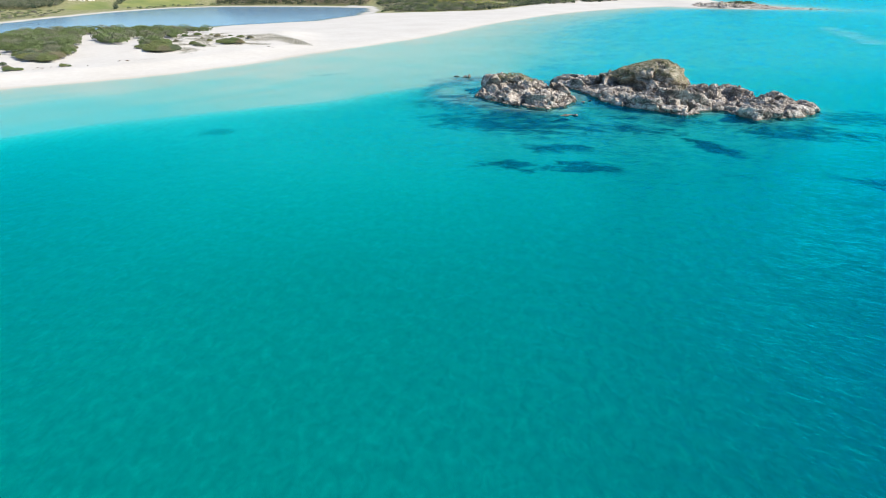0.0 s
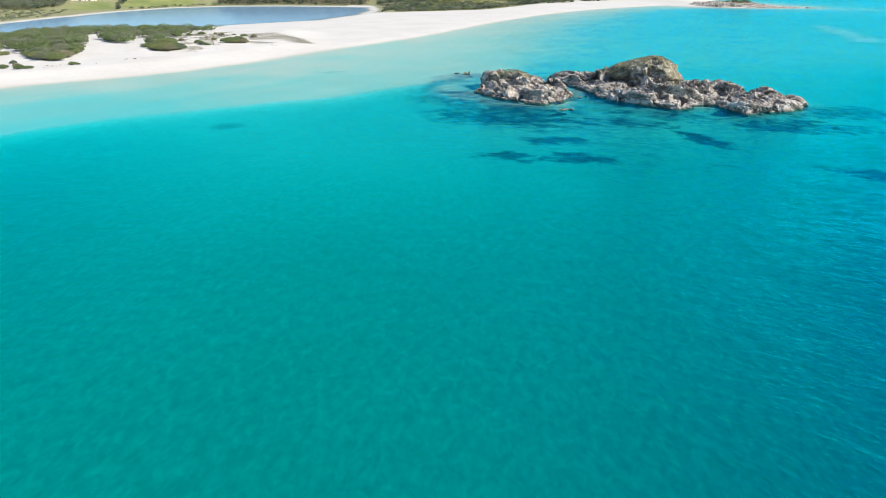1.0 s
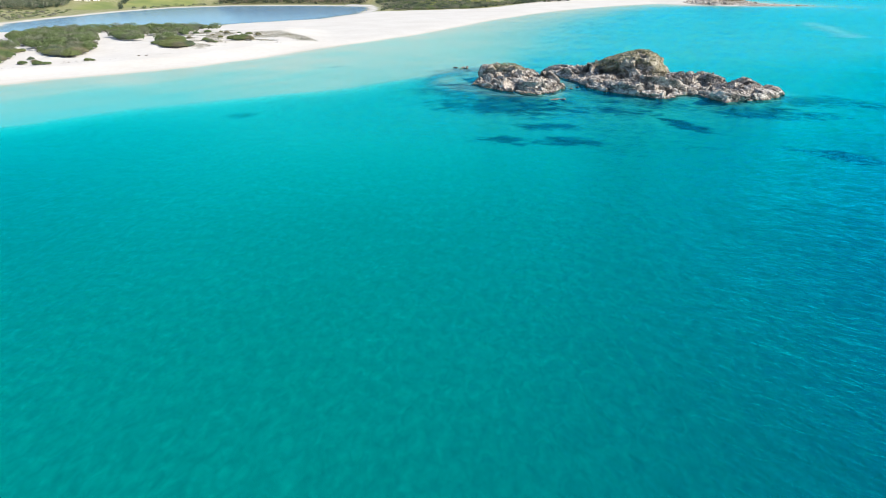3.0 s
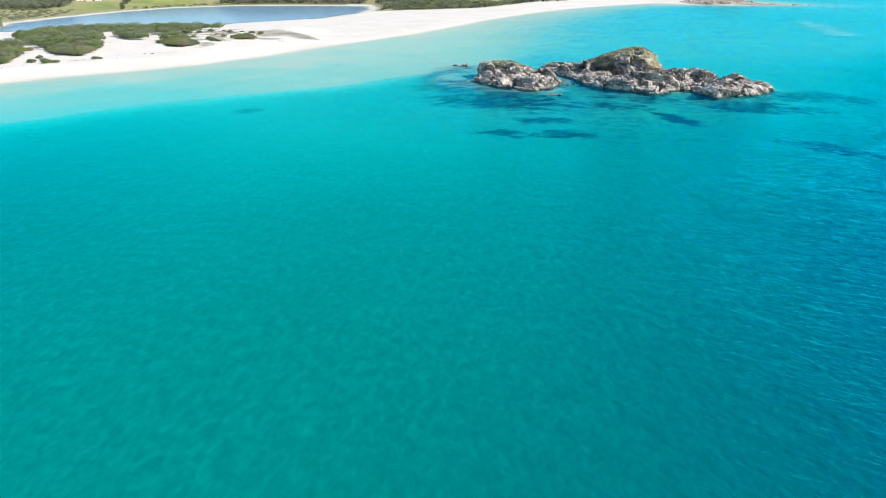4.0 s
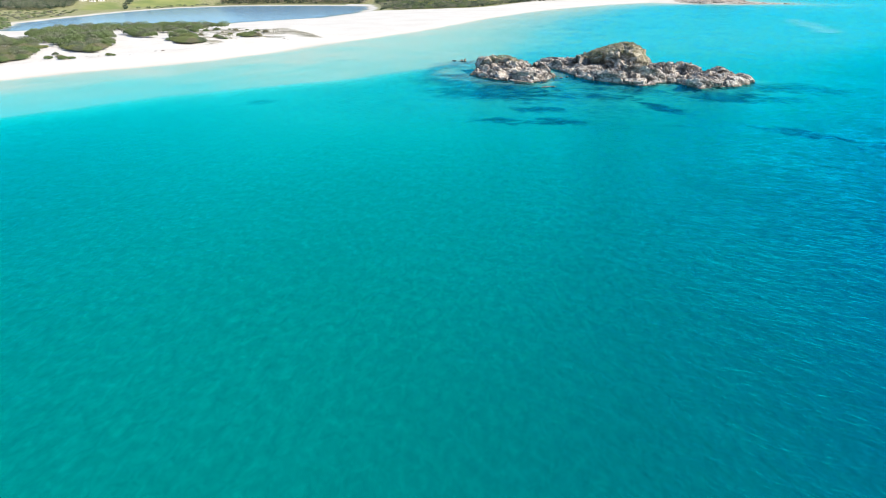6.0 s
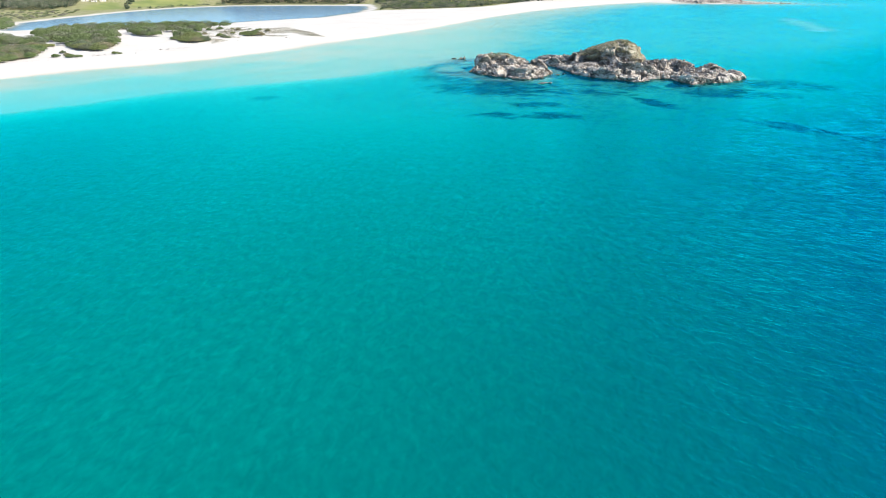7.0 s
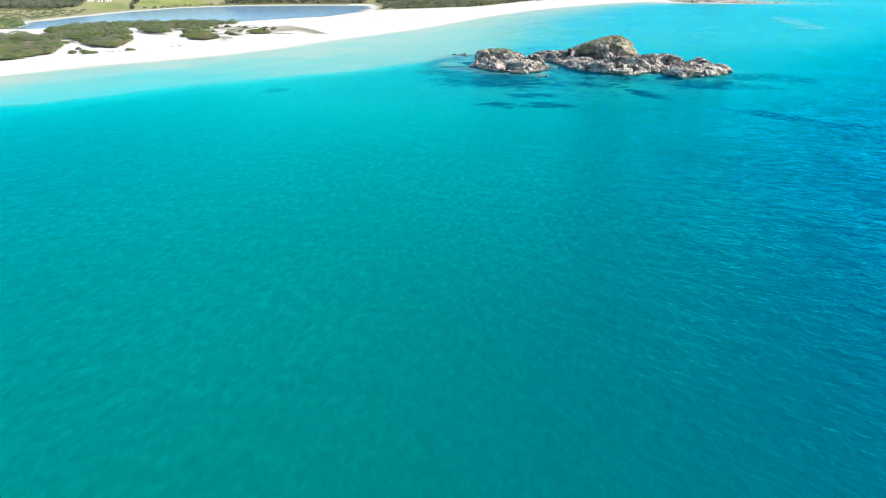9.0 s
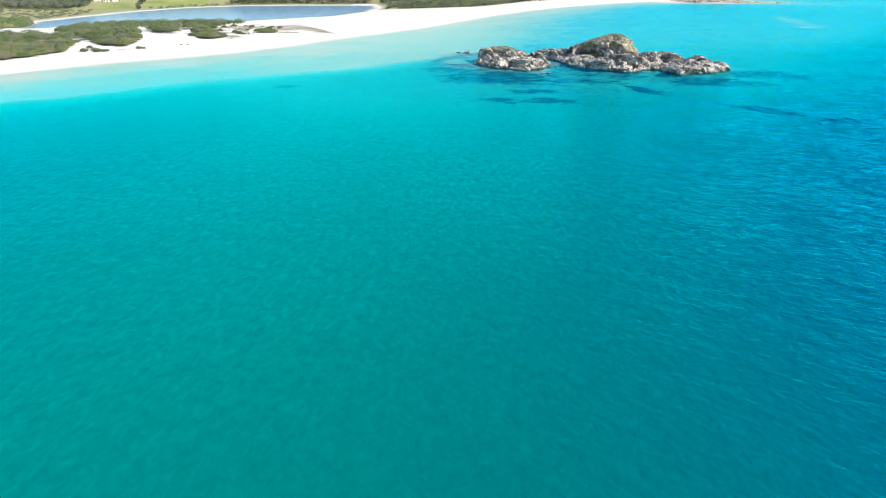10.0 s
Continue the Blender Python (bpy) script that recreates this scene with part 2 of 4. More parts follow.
    l.new(mix(n, l, calc(n, l, "MAXIMUM", attribute(n, "slick"), calc(n, l, "SUBTRACT", 1.0, calc(n, l, "MINIMUM", calc(n, l, "MULTIPLY", depth, 1.8), 1.0))), mix(n, l, attribute(n, "open"), tint[0], tint[1]), (0.45, 0.93, 0.98)), gloss.inputs["Color"])
    l.new(normal, gloss.inputs["Normal"])
    both = n.new("ShaderNodeMixShader")
    facing = n.new("ShaderNodeLayerWeight")
    shine = calc(n, l, "ADD", 0.02, calc(n, l, "MULTIPLY", calc(n, l, "POWER", facing.outputs["Facing"], 5.0), calc(n, l, "ADD", 0.48, calc(n, l, "MULTIPLY", ruffle, shine_most * 0.6))))
    # less sky in the sheltered shallows
    shine = calc(n, l, "MULTIPLY", shine, calc(n, l, "ADD", 0.12, calc(n, l, "MULTIPLY", calc(n, l, "MINIMUM", depth, 1.0), 0.88)))
    # pale wind slicks
    shine = calc(n, l, "ADD", shine, calc(n, l, "MULTIPLY", attribute(n, "slick"), 0.07))
    # groups of wavelets catch more of the sky than the slicks between them
    groups = noise_node(n, l, 0.44, 4, 0.65, place(n, l, 15, (0.75, 1.0, 1)), 0.5)
    shine = calc(n, l, "MULTIPLY", shine, calc(n, l, "MAXIMUM", calc(n, l, "ADD", 1.0, calc(n, l, "MULTIPLY", calc(n, l, "MULTIPLY", calc(n, l, "SUBTRACT", groups, 0.5), 4.0), calc(n, l, "ADD", 0.25, calc(n, l, "MULTIPLY", attribute(n, "open"), 0.75)))), 0.15))
    # broad cat's-paws out in the bay
    paws = calc(n, l, "MULTIPLY", calc(n, l, "SUBTRACT", noise_node(n, l, 0.085, 4, 0.65, place(n, l, 12, (0.7, 0.45, 1)), 0.6), 0.5), calc(n, l, "MULTIPLY", attribute(n, "open"), 2.4))
    shine = calc(n, l, "MULTIPLY", shine, calc(n, l, "MAXIMUM", calc(n, l, "ADD", 1.0, paws), 0.2))
    l.new(shine, both.inputs[0])
    l.new(bump(n, l, calc(n, l, "MULTIPLY", calc(n, l, "ADD", waves, calc(n, l, "MULTIPLY", longer, 2.2)), ruffle), 1.0, chop * 0.75), facing.inputs["Normal"])
    l.new(sea.outputs[0], both.inputs[1])
    l.new(gloss.outputs[0], both.inputs[2])
    l.new(both.outputs[0], out.inputs["Surface"])
    return m


def rock_material():
    m, n, l = material("weathered granite")
    p = n["Principled BSDF"]
    at = place(n, l)
    strata = place(n, l, 25, (0.75, 1.0, 1.25))
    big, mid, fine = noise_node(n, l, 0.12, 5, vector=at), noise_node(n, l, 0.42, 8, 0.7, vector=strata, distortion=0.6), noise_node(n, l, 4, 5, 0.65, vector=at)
    # stone tones; dark ends hold stains and crevice shade painted into the colour
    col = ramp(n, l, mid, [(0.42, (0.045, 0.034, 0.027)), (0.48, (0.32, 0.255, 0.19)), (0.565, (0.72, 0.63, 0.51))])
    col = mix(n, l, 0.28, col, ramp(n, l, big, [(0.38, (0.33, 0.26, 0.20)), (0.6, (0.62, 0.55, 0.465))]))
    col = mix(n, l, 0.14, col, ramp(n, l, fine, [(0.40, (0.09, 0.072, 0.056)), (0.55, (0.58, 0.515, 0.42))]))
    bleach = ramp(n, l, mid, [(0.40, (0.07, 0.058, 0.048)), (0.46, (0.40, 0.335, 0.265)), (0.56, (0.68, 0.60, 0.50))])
    col = mix(n, l, attribute(n, "bleach"), col, bleach)
    # broad dark patches: lichen, and shaded cliff faces put into the colour
    lichen_shade = ramp(n, l, noise_node(n, l, 0.21, 5, 0.6, at, 0.8), [(0.42, (0.34, 0.275, 0.22)), (0.51, (1, 1, 1))])
    col = mix(n, l, 0.25, col, lichen_shade, "MULTIPLY")
    # open joints in the stone
    joint = n.new("ShaderNodeTexVoronoi")
    joint.feature = "DISTANCE_TO_EDGE"
    joint.inputs["Scale"].default_value = 0.65
    l.new(strata, joint.inputs["Vector"])
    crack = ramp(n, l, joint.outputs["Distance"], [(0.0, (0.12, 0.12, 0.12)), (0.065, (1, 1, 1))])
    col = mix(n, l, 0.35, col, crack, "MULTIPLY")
    turf = ramp(n, l, mid, [(0.38, (0.17, 0.15, 0.07)), (0.5, (0.36, 0.29, 0.18)), (0.62, (0.52, 0.44, 0.31))])
    col = mix(n, l, attribute(n, "turf"), col, turf)
    col = mix(n, l, attribute(n, "tide"), col, (0.12, 0.085, 0.05))
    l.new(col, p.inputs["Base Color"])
    p.inputs["Roughness"].default_value = 0.92
    p.inputs["Specular IOR Level"].default_value = 0.2
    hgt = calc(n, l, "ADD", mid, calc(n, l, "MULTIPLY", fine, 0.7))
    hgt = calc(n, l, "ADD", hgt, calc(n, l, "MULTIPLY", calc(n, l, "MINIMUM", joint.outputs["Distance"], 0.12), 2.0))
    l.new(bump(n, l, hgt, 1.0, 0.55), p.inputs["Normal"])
    return m


def leaf_material(name, dark, mid_col, light, dry=0.0):
    m, n, l = material(name)
    p = n["Principled BSDF"]
    geo = n.new("ShaderNodeNewGeometry")
    info = n.new("ShaderNodeObjectInfo")
    col = ramp(n, l, geo.outputs["Random Per Island"], [(0.1, dark), (0.5, mid_col), (0.95, light)])
    tint = ramp(n, l, info.outputs["Random"], [(0.0, (0.62, 0.76, 0.72)), (0.5, (0.95, 0.95, 0.95)), (1.0, (1.2, 1.05, 1.0))])
    l.new(mix(n, l, 1.0, col, tint, "MULTIPLY"), p.inputs["Base Color"])
    p.inputs["Roughness"].default_value = 0.75
    p.inputs["Specular IOR Level"].default_value = 0.25
    return m


def plain_material(name, a, b, scale, rough=0.85):
    m, n, l = material(name)
    p = n["Principled BSDF"]
    f = noise_node(n, l, scale, 5, vector=place(n, l))
    l.new(ramp(n, l, f, [(0.35, a), (0.65, b)]), p.inputs["Base Color"])
    p.inputs["Roughness"].default_value = rough
    return m


GROUND = ground_material()
SEA = water_material("sea water", (0.88, 0.042, 0.037), ((0.0, 0.145, 0.118), (0.0, 0.050, 0.20)), 0.072, 0.47, 0.15, ((0.0, 1.0, 1.0), (0.0, 0.78, 1.0)), 0.62)
LAGOON_WATER = water_material("lagoon water", (0.9, 0.5, 0.35), ((0.20, 0.31, 0.39), (0.20, 0.31, 0.39)), 1.6, 0.12, 0.12, ((0.80, 0.95, 1.0), (0.80, 0.95, 1.0)), 0.8)
ROCK = rock_material()
JUNIPER = leaf_material("juniper leaves", (0.10, 0.132, 0.043), (0.145, 0.175, 0.06), (0.18, 0.205, 0.08))
OLIVE = leaf_material("grey-green scrub leaves", (0.125, 0.128, 0.07), (0.17, 0.17, 0.095), (0.225, 0.215, 0.13))
GREY = leaf_material("grey scrub twigs", (0.12, 0.105, 0.075), (0.21, 0.19, 0.13), (0.30, 0.275, 0.19))
GORSE = leaf_material("yellow gorse flowers", (0.14, 0.16, 0.04), (0.28, 0.28, 0.05), (0.46, 0.40, 0.06))
PINE = leaf_material("dark pine needles", (0.02, 0.035, 0.02), (0.05, 0.07, 0.035), (0.10, 0.12, 0.06))
TURF = leaf_material("turf", (0.12, 0.145, 0.045), (0.31, 0.265, 0.14), (0.46, 0.39, 0.26))
STRAW = leaf_material("dry beach grass", (0.21, 0.19, 0.14), (0.34, 0.31, 0.23), (0.46, 0.42, 0.32))
WEED = leaf_material("dark seagrass", (0.004, 0.014, 0.022), (0.008, 0.024, 0.038), (0.014, 0.04, 0.055))
BARK = plain_material("grey-brown bark", (0.10, 0.075, 0.055), (0.21, 0.17, 0.13), 6)
PLASTER = plain_material("pale plaster", (0.62, 0.56, 0.47), (0.74, 0.69, 0.60), 0.8)
ROOF_TILE = plain_material("terracotta roof", (0.30, 0.15, 0.09), (0.44, 0.25, 0.16), 2.0)
SHUTTER = plain_material("dark window", (0.03, 0.035, 0.04), (0.05, 0.055, 0.06), 2.0, 0.3)
WRACK = plain_material("dry seaweed", (0.10, 0.07, 0.045), (0.20, 0.15, 0.10), 3.0)

# ---------------- mesh helpers ----------------


def mesh_from(name, verts, faces, mat, smooth=True):
    me = bpy.data.meshes.new(name)
    me.from_pydata(np.asarray(verts).tolist(), [], [tuple(int(i) for i in f) for f in faces])
    me.materials.append(mat)
    if smooth:
        me.shade_smooth()
    me.update()
    return me


def give(me, name, values):
    a = me.attributes.new(name, "FLOAT", "POINT")
    a.data.foreach_set("value", np.asarray(values, np.float32).ravel())


def part(name, me, parent, label=""):
    ob = new(name, me)
    ob.parent = parent
    return tagged(ob, label)


def spaced(fine, *stretches):
    """Grid lines: the fine stretch, then on either side stretches (to, spacing)."""
    a, b, s = fine
    mid = list(np.arange(a, b + s / 2, s))
    low, high = [], []
    for to, gap in stretches:
        if to < a:
            v = (low[-1] if low else a) - gap
            while v > to:
                low.append(v)
                v -= gap
            low.append(to)
        else:
            v = (high[-1] if high else mid[-1]) + gap
            while v < to:
                high.append(v)
                v += gap
            high.append(to)
    return np.array(low[::-1] + mid + high)


def sheet(xs, ys):
    gx, gy = np.meshgrid(xs, ys)
    nx, ny = len(xs), len(ys)
    i = np.arange(nx * ny).reshape(ny, nx)
    quads = np.stack([i[:-1, :-1], i[:-1, 1:], i[1:, 1:], i[1:, :-1]], -1).reshape(-1, 4)
    return gx.ravel(), gy.ravel(), quads


# ---------------- ground and water ----------------
XS = spaced((-340, 170, 2.2), (-700, 6), (-1300, 30), (-5000, 300), (520, 5), (1300, 30), (5000, 300))
YS = spaced((148, 560, 2.2), (-150, 8), (-1000, 50), (-5000, 400), (1250, 5), (1700, 20), (5000, 250))


DRY = [(-136, 440), (-121, 442), (-92, 455), (-100, 484), (-122, 512), (-185, 512), (-172, 440), (-146, 396), (-134, 415)]
RIDGE = [(-137, 498), (-122, 512), (-98, 486), (-85, 458), (-93, 455), (-108, 472), (-122, 468), (-135, 472)]


def grass_cover(x, y):
    tufty = step(0.0, 0.5, fbm(x, y, 12, 3, 21) + 0.12)
    return np.maximum(0.6 * inside_soft(x, y, DRY, 5) * tufty, inside_soft(x, y, RIDGE, 4) * (0.5 + 0.5 * tufty))


WEED_BEDS = [  # x, y, long half, short half, turn, density
    (18, 172.5, 12, 5.5, -24, 0.8), (37, 170.5, 11, 5, -18, 0.8), (28, 170.5, 18, 5, -14, 0.36), (33, 189, 12, 6.5, -10, 0.8),
    (28, 224, 20, 8, -24, 0.6), (8, 250, 15, 8, -50, 0.55), (45, 214, 9, 5, -30, 0.6), (60, 230, 8, 5, -45, 0.6),
    (76, 190, 15, 4.5, -64, 0.9), (130, 222, 12, 8, -10, 0.6), (104, 203, 19, 7, -14, 0.72), (146, 236, 12, 8, 30, 0.5),
    (113, 155, 18, 4.5, -28, 0.9), (132, 149, 9, 3.5, -10, 0.7), (-53, 334, 11, 1.3, 15, 0.55),
    (-127, 102, 4, 3, 0, 0.4), (51, 179, 5, 3, -20, 0.3), (71, 161, 4, 2.5, 0, 0.25), (120, 262, 13, 4, -50, 0.5),
    (22, 222, 36, 20, -22, 0.66), (140, 226, 30, 15, -8, 0.58), (112, 205, 34, 12, -14, 0.52), (60, 212, 24, 9, -34, 0.5), (90, 212, 30, 9, -32, 0.40), (4, 262, 16, 14, -40, 0.4)]


def meadow_of_weed(x, y):
    """How thick the seagrass stands, 0 to 1."""
    total = np.zeros_like(x)
    near = (np.abs(x - 10) < 170) & (y > 80) & (y < 360)
    xx, yy = x[near], y[near]
    wx, wy = xx + 5.0 * fbm(xx, yy, 8, 4, 24), yy + 4.0 * fbm(xx, yy, 6, 4, 25)
    best = np.zeros_like(xx)
    for cx, cy, rx, ry, turn, dens in WEED_BEDS:
        c, sn = math.cos(radians(turn)), math.sin(radians(turn))
        u, v = (wx - cx) * c + (wy - cy) * sn, -(wx - cx) * sn + (wy - cy) * c
        best = np.maximum(best, dens * step(1.3, 0.3, np.sqrt((u / rx) ** 2 + (v / ry) ** 2)))
    total[near] = best
    return total


def build_ground():
    x, y, quads = sheet(XS, YS)
    z, soil = ground_height(x, y)
    me = mesh_from("ground", np.stack([x, y, z], 1), quads, GROUND)
    give(me, "soil", soil)
    give(me, "wet", step(0.42, 0.10, z) * (0.3 + 0.13 * step(0.05, -0.1, z) + 0.12 * step(-1.2, -0.4, z) * step(0.0, -0.1, z)))
    near = np.maximum(inside_distance(x, y, BIG_ISLET), inside_distance(x, y, REEF_FLAT) + 2)
    give(me, "reef", step(-12, 0, near + 8 * fbm(x, y, 8, 4, 23)) * step(-0.02, -0.2, z) * (0.25 + 0.55 * step(-0.25, 0.3, fbm(x, y, 6, 3, 22))))
    give(me, "weed", meadow_of_weed(x, y) * (z < -0.3))
    give(me, "lone", 0.42 * step(1.3, 0.6, np.hypot((x + 71.5) / 5.4, (y - 215) / 5.0) + 0.15 * fbm(x, y, 4, 3, 26)))
    give(me, "drygrass", 0.55 * grass_cover(x, y) * (z > 0))
    meadow = np.maximum(inside_soft(x, y, [(-502, 962), (-517, 1020), (-508, 1070), (-494, 1078), (-462, 1027), (-477, 985)], 10),
                        inside_soft(x, y, [(-459, 1039), (-483, 1093), (-470, 1160), (-400, 1180), (-380, 1125), (-436, 1078)], 10))
    give(me, "meadow", meadow)
    return tagged(new("ground", me), "pale sand beach and dunes running into green scrubland", "ground", kind="structure")


def inside_soft(x, y, outline, soft):
    return step(-soft, soft, inside_distance(x, y, outline))


def slicks(x, y):
    """Long pale bands where the wind leaves the far water smooth."""
    best = np.zeros_like(x)
    for ax, ay, bx, by, half in ((318, 590, 280, 455, 14),):
        ex, ey = bx - ax, by - ay
        t = np.clip(((x - ax) * ex + (y - ay) * ey) / (ex * ex + ey * ey), 0, 1)
        d = np.hypot(x - ax - t * ex, y - ay - t * ey) + 12 * fbm(x, y, 40, 4, 95)
        best = np.maximum(best, step(half, 0.2 * half, d) * (0.6 + 0.4 * fbm(x, y, 12, 3, 96)))
    return np.clip(best, 0, 1)


def build_water():
    x, y, quads = sheet(XS, YS)
    z, _ = ground_height(x, y)
    lag = inside_distance(x, y, LAGOON) > -25
    for name, mat, keep, lab in (("water", SEA, ~lag, "clear turquoise sea water with fine ripples"),
                                 ("lagoon", LAGOON_WATER, lag, "shallow slate-blue lagoon behind the beach")):
        low = (z < 0.25) & keep
        q = quads[low[quads].any(1) & keep[quads].all(1)]
        used = np.unique(q)
        back = np.zeros(len(x), int)
        back[used] = np.arange(len(used))
        me = mesh_from(name, np.stack([x, y, np.zeros_like(x)], 1)[used], back[q], mat)
        give(me, "depth", np.maximum(-z[used], 0))
        xu, yu = x[used], y[used]
        give(me, "open", step(-30, 112, xu + 58 * step(120, 205, yu) - 55 * step(300, 420, yu)))
        give(me, "lively", 0.14 + 0.86 * step(155, 25, yu))
        give(me, "slick", slicks(xu, yu))
        tagged(new(name, me), lab, "water", kind="structure")


build_ground()
build_water()

# ---------------- rocks in the sea ----------------
MOUNDS = [  # x, y, long half, short half, turn, height, steepness, tilt along the long axis
    (77, 270, 20, 13, -43, 11.4, 3.6, 0.46), (63, 283, 14, 9, -42, 5.2, 2.4, 0.2), (97, 250, 19, 12, -46, 5.2, 2.0, 0.0),
    (110, 236, 15, 12, -38, 3.2, 2.2, 0.0), (118, 229, 8, 6, -20, 2.5, 2.0, 0.0), (115, 236.5, 7.0, 4.2, -25, 4.8, 1.5, -0.5),
    (99, 221, 8, 6, -20, 2.3, 2.0, 0.0), (79, 240, 15, 12, -45, 4.8, 2.4, 0.0), (53, 297, 7, 9, 10, 2.4, 2.0, 0.0),
    (29, 272, 18, 11, -55, 7.2, 2.1, -0.12), (36, 247, 10, 8, -40, 3.2, 2.0, 0.0), (42, 259, 7.5, 5.5, -50, 4.0, 1.4, 0.0), (20, 284, 7, 8, 20, 4.4, 2.0, 0.0)]


HOLLOWS = [  # x, y, z, radius, depth: clefts in the faces towards the bay
    (61.8, 274, 3.0, 4.0, 5.0), (67.6, 265, 5.6, 5.2, 6.0), (78, 247, 4.6, 5.0, 6.0), (81.5, 230, 2.4, 3.6, 4.2), (72.4, 258, 3.4, 3.0, 3.2),
    (99.3, 241, 3.2, 3.4, 4.0), (40, 256, 3.4, 3.6, 4.2), (27.4, 251, 2.4, 3.6, 4.0), (25.6, 266, 4.2, 3.6, 3.8), (34.4, 257, 3.0, 2.8, 3.0),
    (110, 229, 1.8, 2.8, 3.0), (90, 243, 3.6, 3.0, 3.4)]


def hash3(ix, iy, iz, seed):
    return lattice(ix * 3 + iz * 1619, iy * 7 - iz * 31337, seed)


def blocks(p, size, seed):
    """Broken blocks in space: a random number for the nearest seed point, the gap to the next one, and the lie of the block's tilted face."""
    g = np.floor(p / size)
    n = len(p)
    best, second, pick, lie = np.full(n, 9e9), np.full(n, 9e9), np.zeros(n), np.zeros(n)
    for dx in (-1, 0, 1):
        for dy in (-1, 0, 1):
            for dz in (-1, 0, 1):
                c = g + (dx, dy, dz)
                h = [hash3(c[:, 0], c[:, 1], c[:, 2], seed + k) for k in range(7)]
                q = p - (c + np.stack(h[:3], 1)) * size
                d = np.sqrt((q * q).sum(1))
                nearer = d < best
                second = np.where(nearer, best, np.minimum(second, d))
                pick = np.where(nearer, h[3], pick)
                lie = np.where(nearer, ((2 * np.stack(h[4:], 1) - 1) * q).sum(1), lie)
                best = np.where(nearer, d, best)
    return pick, (second - best) / size, lie


def ledges(across, along, period, seed):
    """Broken beds of stone: steps across the strike, each bed cut into lengths that stand out by their own amount."""
    s = across / period
    bed = np.floor(s)
    rise = s - bed
    cut = np.floor(along / (period * 2.2) + 3 * lattice(bed, bed * 0, seed))
    stand = lattice(bed, cut, seed + 1)
    tooth = np.where(rise < 0.25, rise / 0.25, (1 - rise) / 0.75)
    return (tooth - 0.5) * (0.35 + 1.3 * stand) + 0.8 * (stand - 0.5)


def crag_depth(p, k):
    """How far broken rock stands out of its smooth form, in metres; k scales its pieces."""
    x, y, z = p[:, 0], p[:, 1], p[:, 2]
    warp = 1.5 * k * fbm(x, y + z, 9 * k, 4, 44)
    along = 0.74 * x - 0.67 * y + 1.2 * k * fbm(x + z, y, 5 * k, 3, 45)
    across = 0.62 * x + 0.68 * y + 0.75 * z + warp
    w = np.stack([along * 0.5, across, 1.2 * z], 1)
    a, f, la = blocks(w, 6.5 * k, 71)
    b, g, lb = blocks(w, 2.4 * k, 51)
    # some faces are whole slabs, others are shattered
    shattered = 0.45 + 0.55 * step(-0.15, 0.25, fbm(x + 0.5 * z, y - 0.5 * z, 9 * k, 3, 59))
    out = 2.8 * (a - 0.5) + (0.5 * la + 0.5 * shattered * lb) / k + 0.8 * shattered * (b - 0.5)
    out = out + 1.0 * ledges(across, along, 3.8 * k, 57) + 0.55 * shattered * ledges(across + 0.5 * along, along, 1.5 * k, 61)
    out = out - 2.4 * step(0.08, 0.03, f) - 1.0 * shattered * step(0.10, 0.04, g)
    out = out + shattered * (1.5 * fbm(x + 0.7 * z, y - 0.6 * z, 2.8 * k, 4, 47, True) + 0.55 * fbm(x - z, y + z, 0.8 * k, 2, 48, True))
    return k * np.clip(out, -4.0, 2.0)


def islet_height(x, y, outline):
    wx = x + 1.6 * fbm(x, y, 9, 3, 31) + 0.6 * fbm(x, y, 2.2, 2, 33)
    wy = y + 1.6 * fbm(x, y, 9, 3, 35) + 0.6 * fbm(x, y, 2.2, 2, 37)
    d = inside_distance(wx, wy, outline)
    z = np.where(d > 0, 1.9 * (1 - np.exp(-d / 2.0)) + 0.05 * np.minimum(d, 10), d * 0.9)
    for cx, cy, rx, ry, turn, h, p, tilt in MOUNDS:
        c, s = math.cos(radians(turn)), math.sin(radians(turn))
        u, v = (wx - cx) * c + (wy - cy) * s, -(wx - cx) * s + (wy - cy) * c
        q = np.sqrt((u / rx) ** 2 + (v / ry) ** 2)
        m = h * (1 + tilt * np.clip(u / rx, -1, 1)) * (1 - np.minimum(q, 1.6) ** p)
        k = 0.7
        z = np.where(np.abs(z - m) < k, np.maximum(z, m) + (k - np.abs(z - m)) ** 2 / (4 * k), np.maximum(z, m))
    z = np.where(d > -1.5, z, np.minimum(z, d * 0.9))
    hump = np.sqrt(((wx - 78) * 0.731 - (wy - 270) * 0.682) ** 2 / 20.5 ** 2 + ((wx - 78) * 0.682 + (wy - 270) * 0.731) ** 2 / 11.4 ** 2)
    top = step(0.98, 0.80, hump + 0.25 * fbm(x, y, 5, 3, 41)) * (0.35 + 0.65 * step(-0.45, -0.1, fbm(x, y, 4.5, 3, 40)))
    small = np.sqrt(((wx - 30) / 9.0) ** 2 + ((wy - 273) / 11.0) ** 2)
    top = np.maximum(top, 0.8 * step(1.0, 0.7, small + 0.4 * fbm(x, y, 5, 3, 42)) * step(-0.1, 0.25, fbm(x, y, 4, 3, 43)))
    return z + 0.12 * fbm(x, y, 1.5, 2, 49) * step(-2, 0, d), top, d


